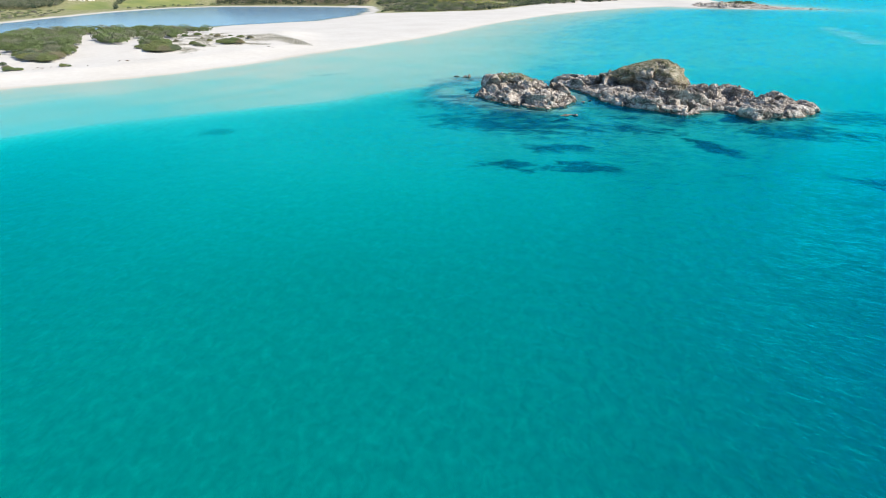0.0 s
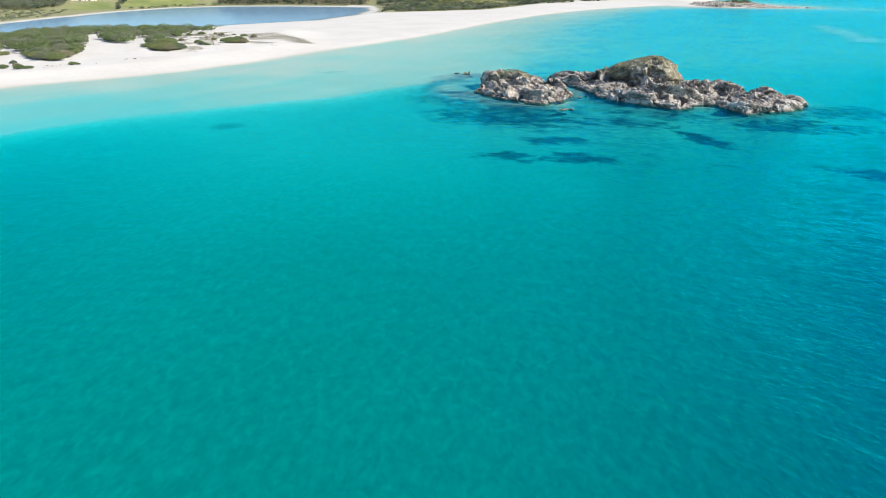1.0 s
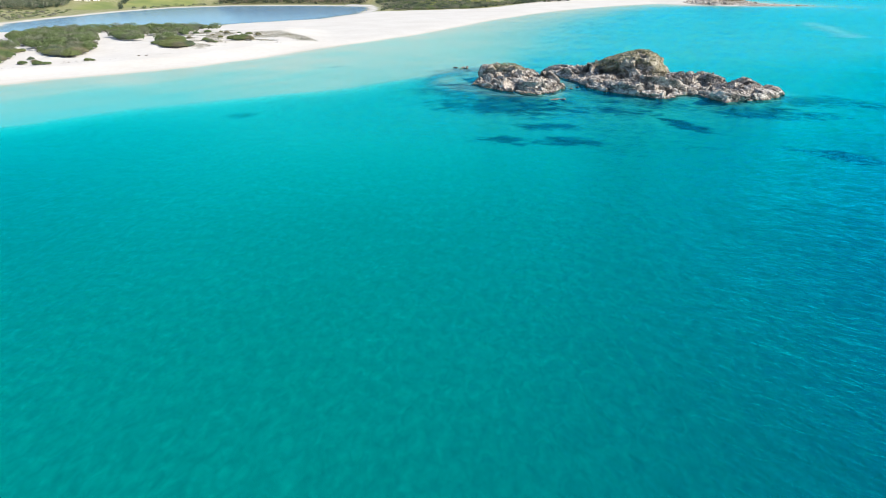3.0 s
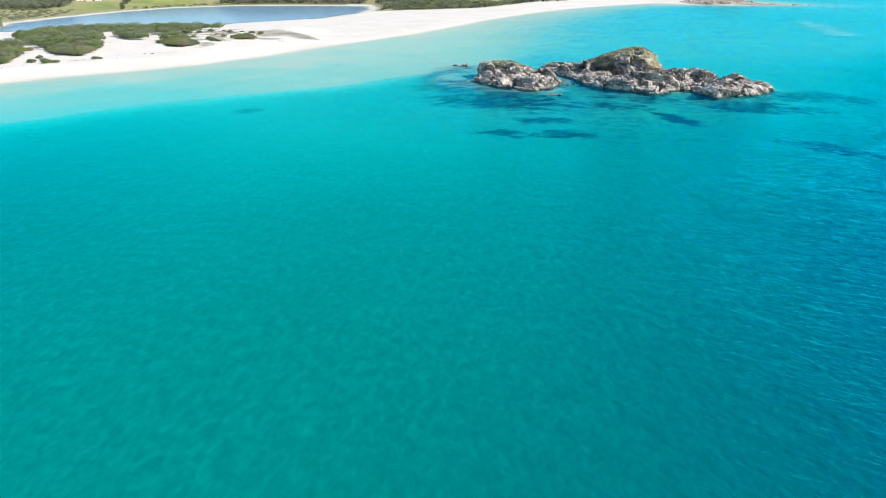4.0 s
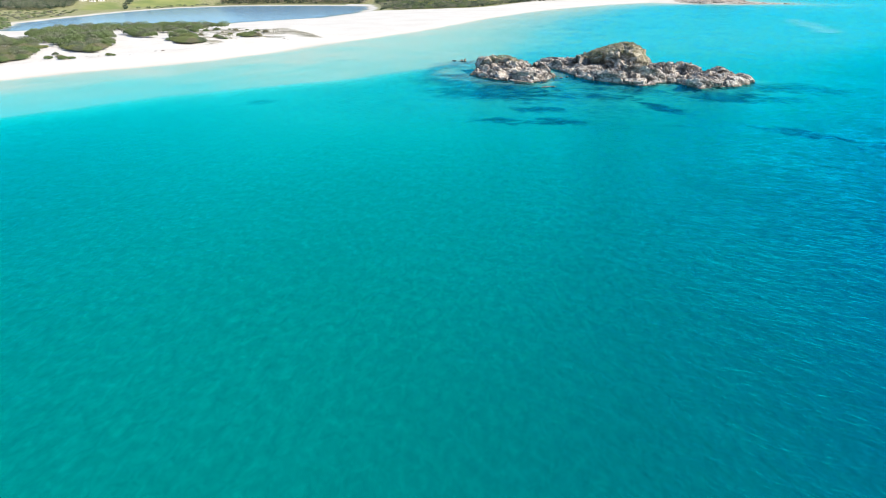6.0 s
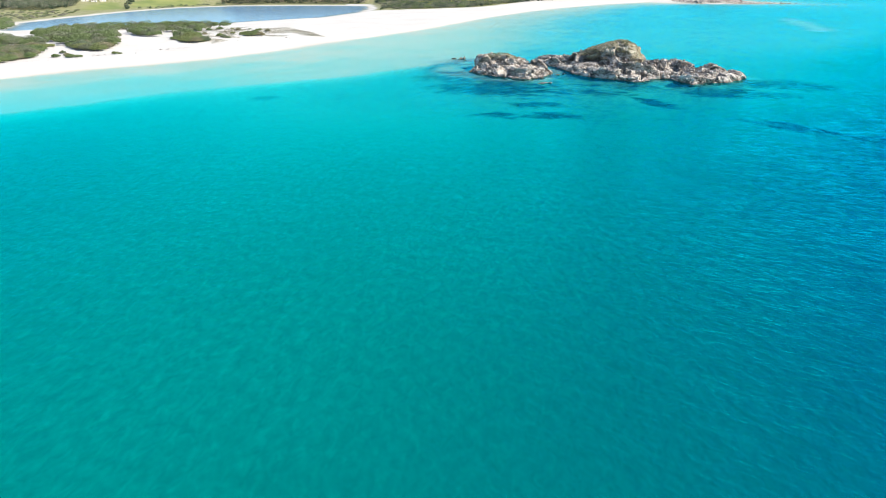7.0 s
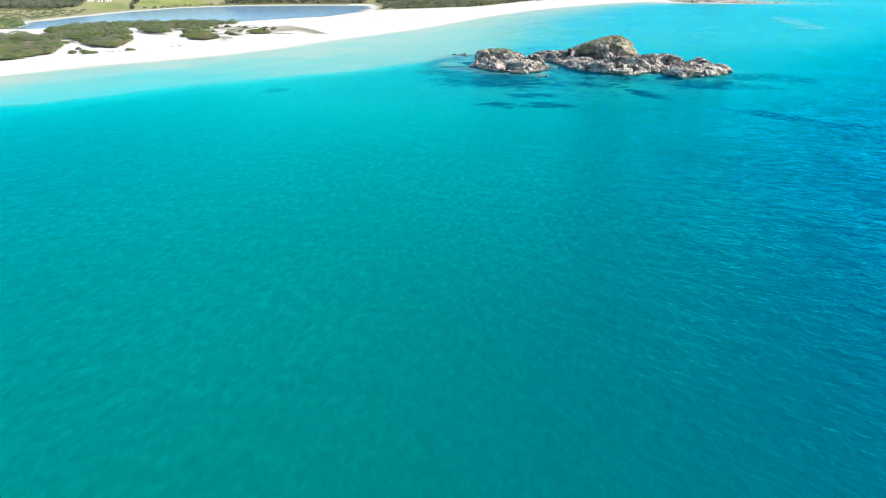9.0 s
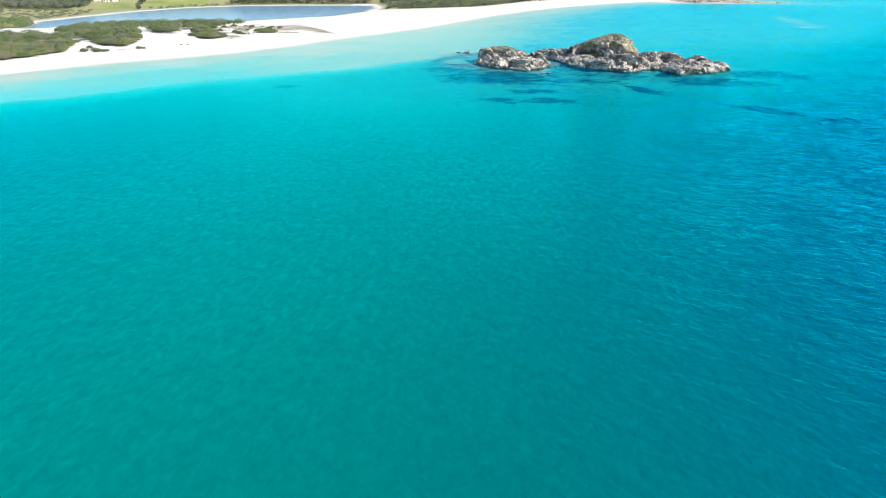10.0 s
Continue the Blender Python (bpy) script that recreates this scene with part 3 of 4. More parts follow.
def rock_mesh(name, xs, ys, shape, skirt, scale, bleached):
    x, y, quads = sheet(xs, ys)
    z, top, d = shape(x, y)
    z = np.where(d < -0.5, np.minimum(z, 1.1 * (d + 0.5)), z)
    zz = z.reshape(len(ys), len(xs))
    gy, gx = np.gradient(zz, ys, xs)
    nrm = np.stack([-gx.ravel(), -gy.ravel(), np.ones(len(x))], 1)
    nrm /= np.linalg.norm(nrm, axis=1)[:, None]
    keep = d > -skirt
    q = quads[keep[quads].all(1)]
    used = np.unique(q)
    back = np.zeros(len(x), int)
    back[used] = np.arange(len(used))
    p = np.stack([x, y, z], 1)
    out = np.zeros(len(x))
    out[used] = crag_depth(p[used], scale) * (1 - 0.93 * top[used]) * step(-3.0, 1.0, d[used]) * (0.5 + 0.5 * step(0.5, 4.0, z[used]))
    p = p + nrm * out[:, None]
    for hx, hy, hz, r, deep in HOLLOWS:
        far = np.sqrt((x - hx) ** 2 + (0.7 * (y - hy)) ** 2 + (1.1 * (z - hz)) ** 2) + 0.7 * fbm(x + z, y - z, 2.0, 3, 48)
        p = p + np.array([[0.5, 0.86, -0.05]]) * (deep * step(r, 0.7 * r, far) * (1 - top))[:, None]
    x, y, z = p[:, 0], p[:, 1], p[:, 2]
    me = mesh_from(name, p[used], back[q], ROCK, smooth=False)
    give(me, "turf", top[used])
    give(me, "bleach", (bleached * step(0.25, -0.25, fbm(x, y, 8, 3, 66) - 0.24 * (2.2 - z)) * (1 - top))[used])
    give(me, "tide", (step(0.55, 0.1, z + 0.3 * fbm(x, y, 3, 2, 65)) * 0.75)[used])
    return me


def build_islet(outline, lab, stones, tufts, seed, stacks=()):
    ob = tagged(new("rocky_islet"), lab, "rock")
    xs = np.arange(min(p[0] for p in outline) - 4, max(p[0] for p in outline) + 4, 0.25)
    ys = np.arange(min(p[1] for p in outline) - 4, max(p[1] for p in outline) + 4, 0.25)
    part("rock", rock_mesh("rock", xs, ys, lambda x, y: islet_height(x, y, outline), 3.6, 1.0, 0.5), ob)
    rnd = random.Random(seed)
    spots = []
    while len(spots) < stones:
        x, y = rnd.uniform(xs[0], xs[-1]), rnd.uniform(ys[0], ys[-1])
        z, top, d = (float(v[0]) for v in islet_height(np.array([x]), np.array([y]), outline))
        if d > 0.5 and top < 0.25 and z > 0.2:
            spots.append((x, y, z))
    for i, (x, y, z) in enumerate(spots):
        r = rnd.uniform(0.5, 1.15) * (1.25 if i % 7 == 0 else 1.0)
        o = part("outcrop", STONES[i % len(STONES)], ob)
        o.matrix_basis = Matrix.LocRotScale((x, y, z - 0.15 * r), Euler((rnd.uniform(-0.3, 0.3), rnd.uniform(-0.5, 0.5), rnd.uniform(0, 6.28))), (r * 1.25, r * 0.8, r))
    for x, y, z, size, lean in stacks:
        o = part("outcrop", STONES[3], ob)
        o.matrix_basis = Matrix.LocRotScale((x, y, z), Euler((0.1, lean, 0.4)), size)
    # dry grass and cushions of green on the turf
    verts, faces = [], []
    gx, gy = np.random.RandomState(seed).uniform(size=(2, tufts * 14))
    gx, gy = xs[0] + gx * (xs[-1] - xs[0]), ys[0] + gy * (ys[-1] - ys[0])
    z, top, d = islet_height(gx, gy, outline)
    good = np.flatnonzero((top > 0.35) & (d > 1))[:tufts]
    for i in good:
        leaf_clumps(rnd, 4, (gx[i], gy[i], z[i] + 0.05), (0.5, 0.5, 0.3), 0.26, verts, faces, 0.3)
    me = mesh_from("turf", verts, faces, TURF, smooth=False)
    tagged(part("turf", me, ob, "dry straw and olive turf"), kind="stuff")
    return ob


def boulder(seed, size):
    """An angular stone."""
    bm = bmesh.new()
    bmesh.ops.create_icosphere(bm, subdivisions=3, radius=1)
    rnd = random.Random(seed)
    cuts = [(Vector((rnd.gauss(0, 1), rnd.gauss(0, 1), rnd.gauss(0, 1))).normalized(), rnd.uniform(0.4, 0.85)) for _ in range(12)]
    for v in bm.verts:
        for nrm, far in cuts:
            over = v.co.dot(nrm) - far
            if over > 0:
                v.co -= nrm * over
        v.co = Vector((v.co.x * size[0], v.co.y * size[1], v.co.z * size[2]))
    me = bpy.data.meshes.new("boulder")
    bm.to_mesh(me)
    bm.free()
    me.materials.append(ROCK)
    return me


def leaf_clumps(rnd, count, centre, radius, size, verts, faces, shell=0.55):
    """Small bent leaf tufts over a lumpy dome."""
    lobes = [(Vector((rnd.gauss(0, 1), rnd.gauss(0, 1), rnd.uniform(-0.1, 1))).normalized(), rnd.uniform(0.75, 1.25)) for _ in range(9)]
    for _ in range(count):
        d = Vector((rnd.gauss(0, 1), rnd.gauss(0, 1), rnd.gauss(0.25, 0.9))).normalized()
        if d.z < -0.25:
            d.z = -d.z * 0.3
        reach = max(k * max(0.0, d.dot(v)) ** 2 for v, k in lobes)
        r = (0.62 + 0.42 * reach) * (shell + (1 - shell) * rnd.random() ** 0.4)
        p = Vector((centre[0] + d.x * radius[0] * r, centre[1] + d.y * radius[1] * r, centre[2] + d.z * radius[2] * r))
        s = size * rnd.uniform(0.6, 1.35)
        up = (d + Vector((rnd.gauss(0, 0.4), rnd.gauss(0, 0.4), 0.5 + rnd.gauss(0, 0.4)))).normalized()
        side = up.orthogonal().normalized()
        turn = rnd.uniform(0, 6.28)
        i0 = len(verts)
        verts.append(tuple(p + up * s * 0.4))
        for k in range(4):
            a = turn + k * 1.5708
            o = side * math.cos(a) + up.cross(side) * math.sin(a)
            verts.append(tuple(p + o * s * rnd.uniform(0.5, 0.9) - up * s * rnd.uniform(0.0, 0.45)))
        faces.extend([(i0, i0 + 1, i0 + 2), (i0, i0 + 2, i0 + 3), (i0, i0 + 3, i0 + 4), (i0, i0 + 4, i0 + 1)])


STONES = [boulder(300 + k, (1, 1, 1)) for k in range(8)]
build_islet(BIG_ISLET, "craggy grey-brown granite islet with dry turf on its hump", 24, 1200, 11,
            [(112.6, 236.8, 3.6, (1.6, 1.4, 3.0), 0.45), (115, 235.5, 2.8, (2.4, 1.6, 1.5), 0.2), (99, 252, 4.6, (2.6, 1.8, 1.6), 0.2)])
build_islet(SMALL_ISLET, "smaller craggy brown rock islet with sparse dry grass", 9, 320, 12)

HEADLAND = [(338, 1010), (336, 975), (340, 948), (368, 914), (400, 893), (440, 884), (459, 881), (450, 900), (428, 932), (434, 1000), (418, 1085),
            (385, 1100), (362, 1062)]


def headland_height(x, y):
    d = inside_distance(x + 5 * fbm(x, y, 22, 3, 81), y + 5 * fbm(x, y, 22, 3, 82), HEADLAND)
    crest = 6.5 * np.exp(-((x - 388) / 34) ** 2 - ((y - 945) / 32) ** 2) + 4.0 * np.exp(-((x - 345) / 40) ** 2 - ((y - 1010) / 50) ** 2)
    z = np.where(d > 0, (1.3 + 0.75 * crest) * (1 - np.exp(-d / 9)), d * 0.5)
    top = 0.8 * step(4.0, 5.5, z + 1.5 * fbm(x, y, 14, 3, 83))
    return z, top, d


headland = tagged(new("rocky_headland"), "low pale rocky headland at the end of the beach", "headland")
part("rock", rock_mesh("rock", np.arange(276, 468, 1.3), np.arange(872, 1112, 1.3), headland_height, 5.0, 0.6, 0.95), headland)
rnd = random.Random(19)
for i in range(60):
    x, y = rnd.uniform(320, 456), rnd.uniform(882, 1000)
    z, top, d = (float(v[0]) for v in headland_height(np.array([x]), np.array([y])))
    if d > 1 and top < 0.4:
        r = rnd.uniform(1.2, 2.8)
        o = part("outcrop", STONES[i % 8], headland)
        o.matrix_basis = Matrix.LocRotScale((x, y, z), Euler((0, rnd.uniform(-0.4, 0.4), rnd.uniform(0, 6.28))), (r * 1.3, r * 0.8, r))

for i, (x, y, sx, sy, sz) in enumerate([(10.3, 318.6, 2.4, 1.5, 1.2), (12.2, 317.8, 1.3, 1.1, 1.9), (6.5, 320.5, 1.8, 0.9, 0.5), (40.5, 225.5, 3.0, 1.5, 0.5),
                                         (43.2, 226, 1.6, 1.2, 0.7), (462, 879, 3.5, 2.0, 1.6), (470, 877, 3.0, 1.6, 1.0), (452, 880, 4.0, 2.4, 2.2), (51, 250, 1.2, 0.8, 0.7), (54, 253, 0.8, 0.7, 0.6)]):
    me = boulder(i, (sx, sy, sz))
    give(me, "tide", [0.75 if v.co.z < 0.4 * sz else 0.4 for v in me.vertices])
    ob = new("sea_rock", me)
    ob.location = (x, y, -0.25 * sz)
    ob.rotation_euler = (0, 0, i * 1.3)
    tagged(ob, "low brown rock awash in the shallow sea", "rock", group="rocks awash")

# ---------------- bushes ----------------


def crown_mesh(name, seed, count, radius, height, size, mat):
    """A crown of many leafy lobes, the tallest in the middle."""
    rnd = random.Random(seed)
    verts, faces = [], []
    lobes = 17
    for k in range(lobes):
        a, far = k * 2.4 + rnd.uniform(-0.3, 0.3), math.sqrt((k + 0.4) / lobes) * 0.78
        w = radius * rnd.uniform(0.26, 0.42)
        h = height * (1.0 - 0.55 * far * far) * rnd.uniform(0.75, 1.05)
        leaf_clumps(rnd, count // lobes, (math.cos(a) * far * radius, math.sin(a) * far * radius, h * 0.45), (w, w, h * 0.55), size, verts, faces)
    return mesh_from(name, verts, faces, mat, smooth=False)


def trunk_mesh(seed, height, thick, limbs=4):
    """A tapered stem that forks into limbs."""
    rnd = random.Random(seed)
    verts, faces = [], []

    def tube(a, b, ra, rb):
        i0 = len(verts)
        axis = (b - a).normalized()
        s = axis.orthogonal().normalized()
        for p, r in ((a, ra), (b, rb)):
            for k in range(6):
                o = s * math.cos(k * 1.0472) + axis.cross(s) * math.sin(k * 1.0472)
                verts.append(tuple(p + o * r))
        for k in range(6):
            faces.append((i0 + k, i0 + (k + 1) % 6, i0 + 6 + (k + 1) % 6, i0 + 6 + k))

    fork = Vector((rnd.uniform(-0.2, 0.2), rnd.uniform(-0.2, 0.2), height * 0.3))
    tube(Vector((0, 0, -0.4)), fork, thick, thick * 0.75)
    for k in range(limbs):
        a = k * 6.283 / limbs + rnd.uniform(-0.4, 0.4)
        tip = fork + Vector((math.cos(a) * height * 0.35, math.sin(a) * height * 0.35, height * rnd.uniform(0.25, 0.45)))
        tube(fork, tip, thick * 0.6, thick * 0.2)
    return mesh_from("trunk", verts, faces, BARK)


def bush_kind(name, seed, count, radius, height, size, mat, lab, group):
    ob = tagged(new(name), lab, "bush", group=group)
    part("trunk", trunk_mesh(seed, height * 0.7, 0.05 * height), ob)
    part("crown", crown_mesh("crown", seed, count, radius, height, size, mat), ob)
    return ob


def ground_at(x, y):
    return float(ground_height(np.array([x], float), np.array([y], float))[0][0])


def scatter(outline, gap, seed, limit=100000):
    """Points about gap apart within an outline, the nearest to the sea first."""
    rnd = random.Random(seed)
    x0, x1 = min(p[0] for p in outline), max(p[0] for p in outline)
    y0, y1 = min(p[1] for p in outline), max(p[1] for p in outline)
    gx, gy = np.meshgrid(np.arange(x0, x1, gap), np.arange(y0, y1, gap * 0.87))
    gx = gx + (np.arange(gx.shape[0])[:, None] % 2) * gap / 2
    jit = np.array([[rnd.uniform(-0.45, 0.45) * gap, rnd.uniform(-0.45, 0.45) * gap] for _ in range(gx.size)])
    px, py = gx.ravel() + jit[:, 0], gy.ravel() + jit[:, 1]
    ok = inside_distance(px, py, outline) > gap * 0.25
    return list(zip(px[ok], py[ok]))[:limit]


THICKETS = [
    [(-233, 384), (-215, 361), (-205, 354), (-197, 357), (-201, 378), (-207, 400), (-215, 426), (-233, 462), (-252, 500), (-300, 500), (-298, 464), (-262, 412)],
    [(-240, 291), (-229, 294), (-229, 318), (-223, 331), (-234, 366), (-241, 384), (-262, 408), (-300, 425), (-330, 380), (-335, 320), (-290, 283)],
    [(-226, 463), (-211, 434), (-193, 417), (-188, 424), (-200, 450), (-205, 479), (-213, 503), (-232, 512), (-238, 490)],
    [(-180, 421), (-170, 401), (-164, 394), (-155, 393), (-151, 404), (-155, 415), (-168, 437), (-177, 436)],
    [(-207, 476), (-180, 474), (-174, 492), (-190, 527), (-212, 515)],
    [(-300, 500), (-252, 498), (-232, 512), (-213, 502), (-190, 524), (-172, 512), (-168, 524), (-215, 546), (-252, 542), (-305, 522)]]
SINGLES = [(-163, 437, 0.5), (-175, 486, 0.6), (-169, 494, 0.75), (-147, 428, 0.7), (-151, 432, 0.7), (-144, 428, 0.5), (-152, 484, 0.6), (-137, 443, 1.0),
           (-132, 448, 1.25), (-135, 450, 1.1), (-134, 466, 0.7), (-136, 482, 0.7), (-129, 480, 0.6), (-149, 457, 0.5), (-152, 409, 0.3), (-127, 447, 0.9), (-133, 444, 1.1), (-172, 443, 0.8),
           (-188, 452, 0.6), (-186, 345, 0.55), (-183, 345, 0.30), (-209, 337, 0.6), (-204, 330, 0.75), (-200, 331, 0.6), (-216, 346, 0.5), (-213, 332, 0.65),
           (-161, 500, 0.4), (-158, 470, 0.35), (-236, 392, 0.5), (-145, 490, 0.45)]
kinds = [bush_kind("juniper_bush", 70 + k, 4600, 4.3, 3.9 - 0.2 * k, 0.21, JUNIPER if k % 3 else OLIVE,
                   "dense dark green juniper bush on the dune sand" if k % 3 else "grey-green rounded scrub bush on the dune sand",
                   "dune bushes") for k in range(6)]
rnd = random.Random(5)
spots = [(x, y, rnd.uniform(0.85, 1.35)) for k, t in enumerate(THICKETS) for x, y in scatter(t, 5.6, 80 + k)]
spots.sort(key=lambda p: math.hypot(p[0] + 4, p[1] + 30))
hidden, spots = spots[270:], [(x, y, s * 0.85) for x, y, s in SINGLES] + spots[:270]
heights = ground_height(np.array([s[0] for s in spots]), np.array([s[1] for s in spots]))[0]
for i, ((x, y, s), z) in enumerate(zip(spots, heights)):
    m = Matrix.LocRotScale((x, y, z - 0.15), Euler((0, 0, rnd.uniform(0, 6.28))), None)
    src = kinds[i % 6]
    ob = src if i < 6 else copy_thing(src, m)
    ob.matrix_basis = m @ Matrix.Diagonal((s, s, s * rnd.uniform(0.85, 1.1) * (1.35 if i < len(SINGLES) else 1.0), 1))

REST_OF_THICKET = hidden

# ---------------- woods and scrub far off ----------------


def far_growth(name, outline, gap, radius, height, mats, seed, lab, tufts=36, category="scrub", lift=0.0, thin=0.0, leaf=0.24):
    """Many small leaf tufts, one sheet of growth too far off to count."""
    rnd = random.Random(seed)
    spots = outline if gap == 0 else scatter(outline, gap, seed)
    zs = ground_height(np.array([p[0] for p in spots]), np.array([p[1] for p in spots]))[0]
    verts, faces = [], []
    bare = fbm(np.array([p[0] for p in spots]), np.array([p[1] for p in spots]), 38, 3, seed) if thin else np.ones(len(spots))
    spots, zs = [p for p, b in zip(spots, bare) if b > thin - 1], [z + lift for z, b in zip(zs, bare) if b > thin - 1]
    for (x, y), z in zip(spots, zs):
        k = rnd.uniform(0.45, 1.35)
        leaf_clumps(rnd, tufts, (x, y, z + height * 0.4 * k), (radius * k, radius * k, height * 0.6 * k), radius * leaf, verts, faces, 0.7)
    me = mesh_from(name, verts, faces, mats[0], smooth=False)
    for mat in mats[1:]:
        me.materials.append(mat)
    if len(mats) > 1:
        per = tufts * 4
        idx = np.repeat([rnd.choice(range(len(mats))) for _ in spots], per)
        me.polygons.foreach_set("material_index", idx.astype(np.int32))
    return tagged(new(name, me), lab, category, kind="stuff")


far_growth("juniper_thicket", [(x, y) for x, y, _ in REST_OF_THICKET], 0, 3.8, 4.6, [JUNIPER, JUNIPER, OLIVE], 200,
           "dense dark green juniper thicket behind the dune", tufts=300, leaf=0.12)
far_growth("coastal_scrub", [(-76, 868), (-20, 878), (50, 896), (95, 955), (140, 1005), (200, 1040), (268, 1078), (300, 1078), (330, 1120), (300, 1280), (150, 1330), (-120, 1330), (-92, 1060), (-68, 960)],
           5.8, 4.0, 4.2, [OLIVE, JUNIPER, PINE, GREY, PINE], 201, "grey-green coastal scrub behind the far beach", thin=0.75)
far_growth("gorse", [(-10, 905), (70, 935), (90, 990), (60, 1080), (-20, 1080), (-40, 960)], 12, 3.2, 3.8, [GORSE], 202, "yellow flowering gorse among the scrub", category="gorse")
far_growth("lagoon_scrub", [(-470, 740), (-430, 660), (-412, 628), (-345, 478), (-420, 440), (-600, 480), (-760, 700), (-760, 900), (-560, 905), (-495, 970), (-466, 860)],
           13, 3.4, 2.0, [OLIVE, GREY, OLIVE, JUNIPER], 203, "low olive scrub on the lagoon bank")
far_growth("gorse", [(-423, 655), (-412, 625), (-395, 580), (-420, 560), (-470, 640)], 17, 3.0, 4.4, [GORSE], 206, "yellow flowering gorse by the sandy track", category="gorse")
far_growth("lagoon_thicket", [(-425, 664), (-412, 627), (-432, 596), (-520, 620), (-560, 740), (-473, 742)], 6.0, 4.0, 4.2, [JUNIPER, OLIVE, JUNIPER], 210,
           "dark green thicket at the end of the lagoon", tufts=90)
far_growth("meadow_hedge", [(-445, 1000), (-400, 1090), (-335, 1130), (-338, 1142), (-405, 1105), (-452, 1015)], 9, 3.6, 4.0, [OLIVE, JUNIPER], 207,
           "low hedge between meadow and lagoon", category="hedge")
far_growth("field_hedge", [(-447, 1000), (-456, 1004), (-478, 1062), (-494, 1120), (-484, 1120), (-466, 1055)], 6, 3.4, 4.0, [PINE, OLIVE], 208,
           "dark hedge between two green fields", category="hedge")
far_growth("headland_scrub", [(372, 950), (380, 930), (400, 925), (412, 940), (405, 960), (385, 965)], 7, 4, 2.6, [JUNIPER, PINE], 209, "dark low scrub on the headland", lift=3.2)
far_growth("headland_scrub", [(316, 1290), (345, 1288), (348, 1320), (318, 1322)], 6, 4, 3.0, [JUNIPER, PINE], 211, "dark low scrub on the sandy slope")
far_growth("headland_scrub", [(378, 1280), (394, 1280), (394, 1305), (378, 1305)], 6, 4, 3.0, [JUNIPER, PINE], 212, "dark low scrub on the sandy slope")
far_growth("pine_wood", [(-360, 1135), (-240, 1122), (-150, 1085), (-108, 1060), (-110, 1240), (-360, 1290)], 7.5, 4.6, 8.5, [PINE, GREY, PINE], 204,
           "dark pine wood along the far lagoon shore", category="trees")
far_growth("tree_belt", [(-556, 915), (-528, 930), (-524, 960), (-523, 1000), (-536, 1045), (-640, 1100), (-680, 960), (-640, 900)], 6, 4.6, 9, [OLIVE, GREY, OLIVE, PINE], 205,
           "tall grey-green tree belt beyond the lagoon", category="trees")


# ---------------- seagrass and beach grass ----------------


def low_tufts(name, box, count, density, tall, mat, seed, lab, category):
    """Upright blades in small fans, where density(x, y) allows."""
    rs = np.random.RandomState(seed)
    x, y = rs.uniform(box[0], box[1], count), rs.uniform(box[2], box[3], count)
    ok = rs.uniform(size=count) < density(x, y)
    x, y = x[ok], y[ok]
    z = ground_height(x, y)[0]
    n = len(x)
    turn, high = rs.uniform(0, 6.28, n), tall * rs.uniform(0.6, 1.3, n)
    verts, faces = [], []
    for k in range(4):
        a = turn + k * 1.57 + rs.uniform(-0.3, 0.3, n)
        w, lean = 0.22 * high, 0.55 * high
        base = np.stack([x, y, z - 0.05], 1)
        side = np.stack([-np.sin(a), np.cos(a), np.zeros(n)], 1) * w[:, None]
        tip = base + np.stack([np.cos(a) * lean, np.sin(a) * lean, high], 1)
        verts += [base - side, base + side, tip]
    v = np.stack(verts, 1).reshape(-1, 3)
    f = np.arange(len(v)).reshape(-1, 3)
    return tagged(new(name, mesh_from(name, v, f, mat, smooth=False)), lab, category, kind="stuff")


low_tufts("seagrass", (-140, 165, 90, 350), 420000, lambda x, y: step(0.6, 1.0, meadow_of_weed(x, y) + 0.5 * fbm(x, y, 3, 3, 27)), 0.24, WEED, 401,
          "dark seagrass meadows on the sandy sea bed", "seagrass")
low_tufts("beach_grass", (-190, -80, 390, 516), 70000, grass_cover, 0.36, STRAW, 402, "dry straw-coloured beach grass on the dune", "grass")

# dried seaweed left on the beach
for i, (x, y, r) in enumerate([(-167, 364, 0.9), (-163, 365, 0.8), (-193, 339, 0.7), (-191, 343, 0.6), (-107, 438, 0.8), (-104, 436, 0.6), (-175, 347, 0.5), (-196, 340, 0.6)]):
    rnd = random.Random(500 + i)
    verts, faces = [], []
    leaf_clumps(rnd, 40, (0, 0, 0.05), (1.3, 0.7, 0.35), 0.30, verts, faces, 0.2)
    ob = new("seaweed_heap", mesh_from("seaweed_heap", verts, faces, WRACK, smooth=False))
    ob.matrix_basis = Matrix.LocRotScale((x, y, ground_at(x, y)), Euler((0, 0, rnd.uniform(0, 3))), (r, r, r))
    tagged(ob, "small heap of dried brown seaweed on the sand", "seaweed", group="seaweed heaps")

# ---------------- houses beyond the fields ----------------


def box_mesh(name, lo, hi, mat):
    x0, y0, z0 = lo
    x1, y1, z1 = hi
    v = [(x0, y0, z0), (x1, y0, z0), (x1, y1, z0), (x0, y1, z0), (x0, y0, z1), (x1, y0, z1), (x1, y1, z1), (x0, y1, z1)]
    f = [(3, 2, 1, 0), (4, 5, 6, 7), (0, 1, 5, 4), (1, 2, 6, 5), (2, 3, 7, 6), (3, 0, 4, 7)]
    return mesh_from(name, v, f, mat, smooth=False)


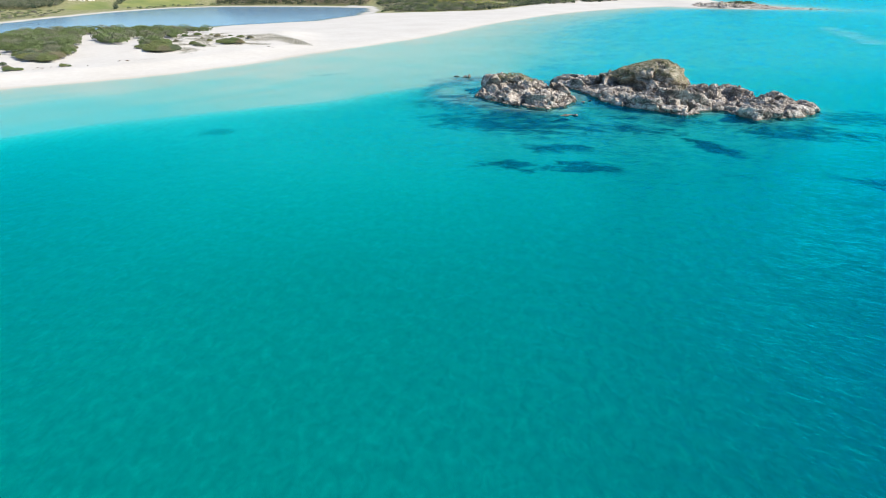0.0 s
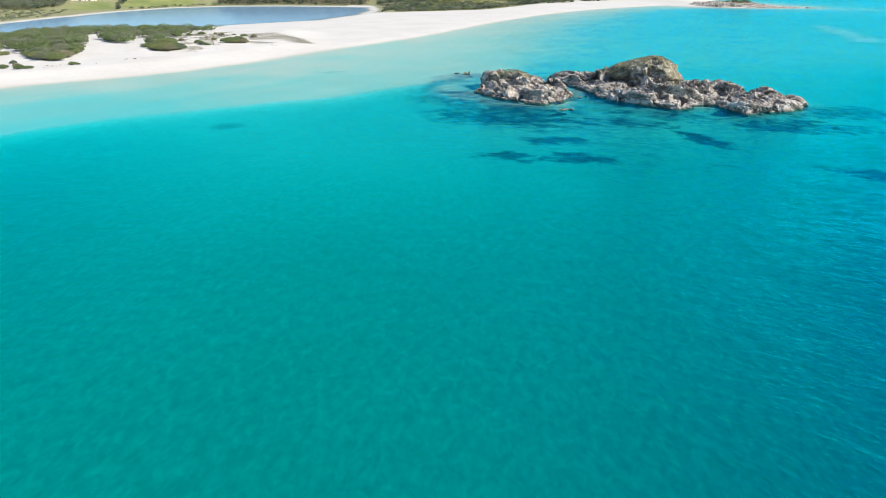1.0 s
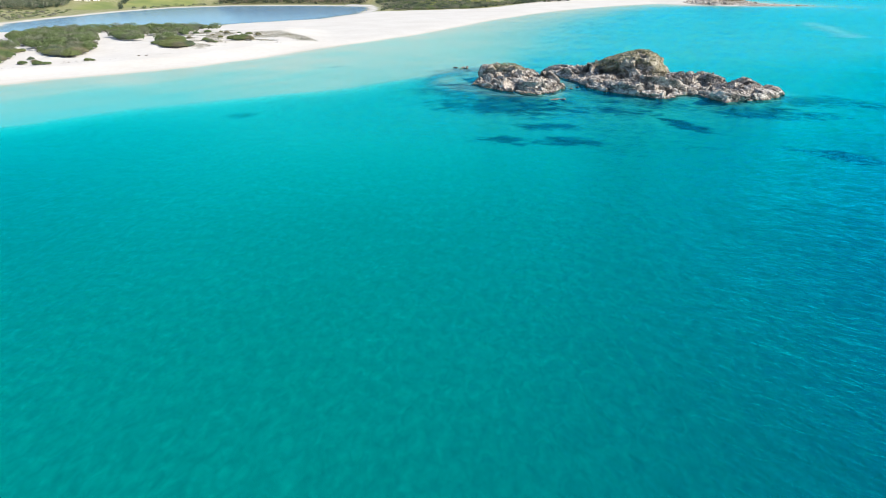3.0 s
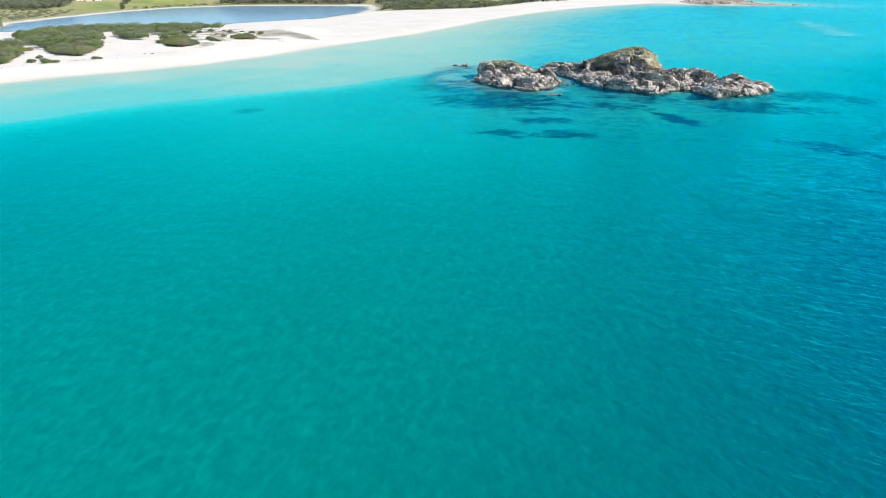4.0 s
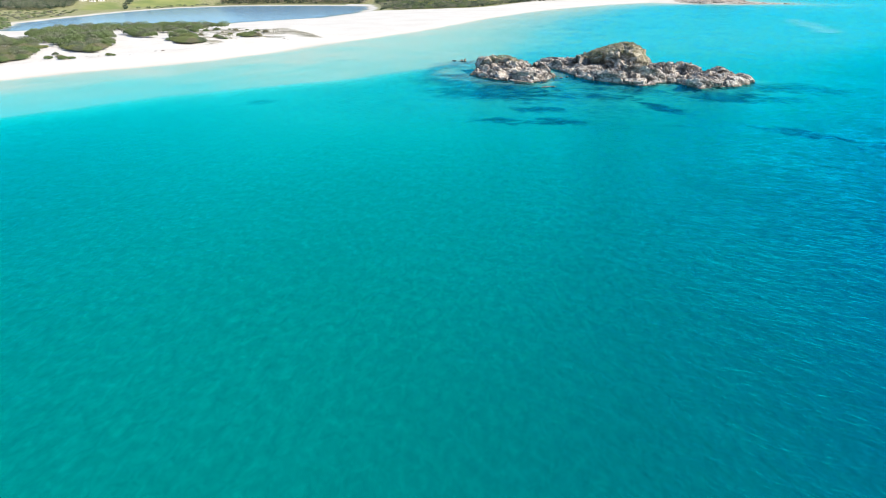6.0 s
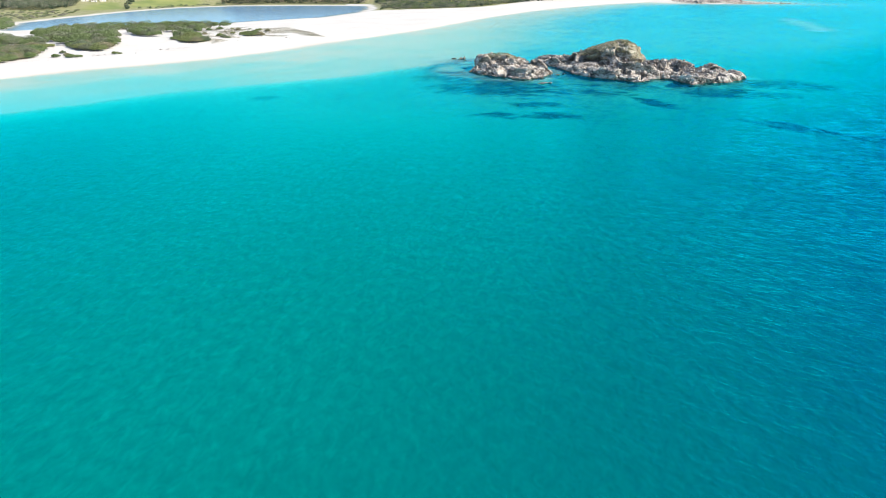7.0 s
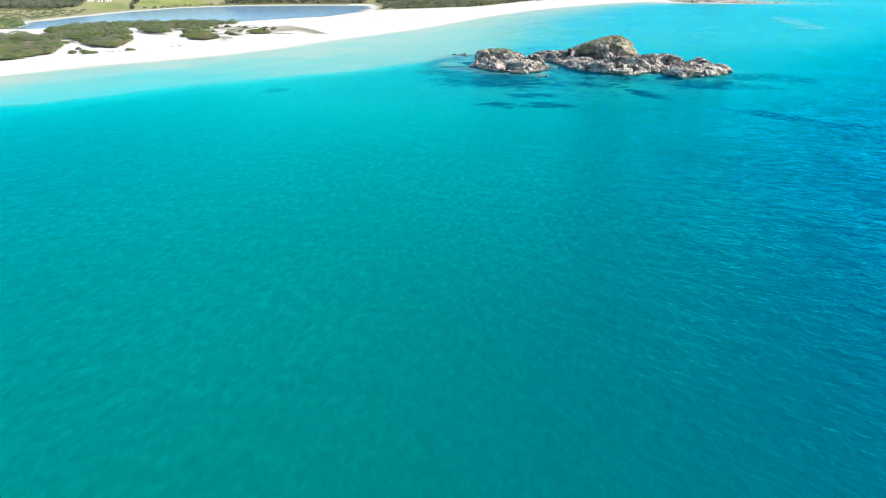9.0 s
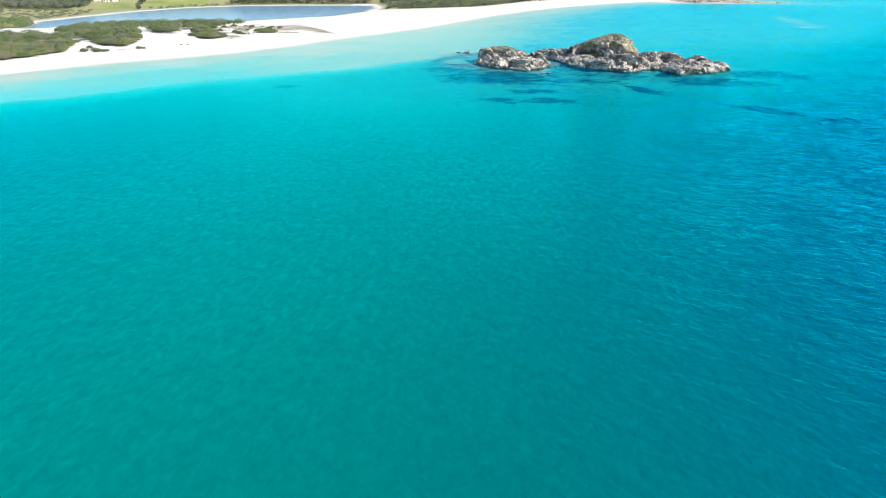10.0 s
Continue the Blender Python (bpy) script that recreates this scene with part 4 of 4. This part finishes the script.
def house(x, y, turn, w, d, h):
    ob = tagged(new("house"), "low pale plastered house with a terracotta roof", "house", group="houses beyond the fields")
    ob.matrix_basis = pose(x, y, ground_at(x, y) - 0.4, 0, 0, turn)
    part("wall", box_mesh("wall", (-w / 2, -d / 2, 0), (w / 2, d / 2, h), PLASTER), ob)
    e, top = 0.6, h + d * 0.22
    v = [(-w / 2 - e, -d / 2 - e, h + 0.01), (w / 2 + e, -d / 2 - e, h + 0.01), (w / 2 + e, d / 2 + e, h + 0.01), (-w / 2 - e, d / 2 + e, h + 0.01),
         (-w / 2 - e, 0, top), (w / 2 + e, 0, top)]
    part("roof", mesh_from("roof", v, [(3, 2, 1, 0), (0, 1, 5, 4), (2, 3, 4, 5), (0, 4, 3), (1, 2, 5)], ROOF_TILE, smooth=False), ob)
    for k in range(int(w // 4)):
        wx = -w / 2 + 2 + 4 * k
        if k == 1:
            part("door", box_mesh("door", (wx - 0.5, -d / 2 - 0.05, 0.4), (wx + 0.5, -d / 2 + 0.1, 2.5), BARK), ob)
        else:
            win = part("window", box_mesh("window", (wx - 0.6, -d / 2 - 0.04, 1.4), (wx + 0.6, -d / 2 + 0.1, 2.6), SHUTTER), ob)
            part("sill", box_mesh("sill", (wx - 0.75, -d / 2 - 0.15, 1.28), (wx + 0.75, -d / 2 + 0.1, 1.39), PLASTER), win)
    return ob


for x, y, turn, w, d, h in [(-535, 1056, 22, 10, 7, 3.0), (-524, 1062, 15, 8, 6, 3.0), (-516, 1074, 28, 9, 6, 3.0), (-546, 1072, 10, 10, 8, 3.4)]:
    house(x, y, turn, w, d, h)

# a thin line of dried weed and twigs along the upper beach
BEACH_LINE = [(-238, 298), (-205, 325), (-178, 348), (-150, 378)]


def near_line(x, y):
    best = np.full(x.shape, 9e9)
    for (ax, ay), (bx, by) in zip(BEACH_LINE, BEACH_LINE[1:]):
        ex, ey = bx - ax, by - ay
        t = np.clip(((x - ax) * ex + (y - ay) * ey) / (ex * ex + ey * ey), 0, 1)
        best = np.minimum(best, np.hypot(x - ax - t * ex, y - ay - t * ey))
    return 0.5 * step(2.4, 0.2, best + 1.5 * fbm(x, y, 9, 2, 91)) * step(-0.1, 0.4, fbm(x, y, 14, 2, 92) + 0.15)


low_tufts("wrack_line", (-245, -145, 290, 385), 30000, near_line, 0.16, WRACK, 403, "thin broken line of dried seaweed on the beach", "seaweed")
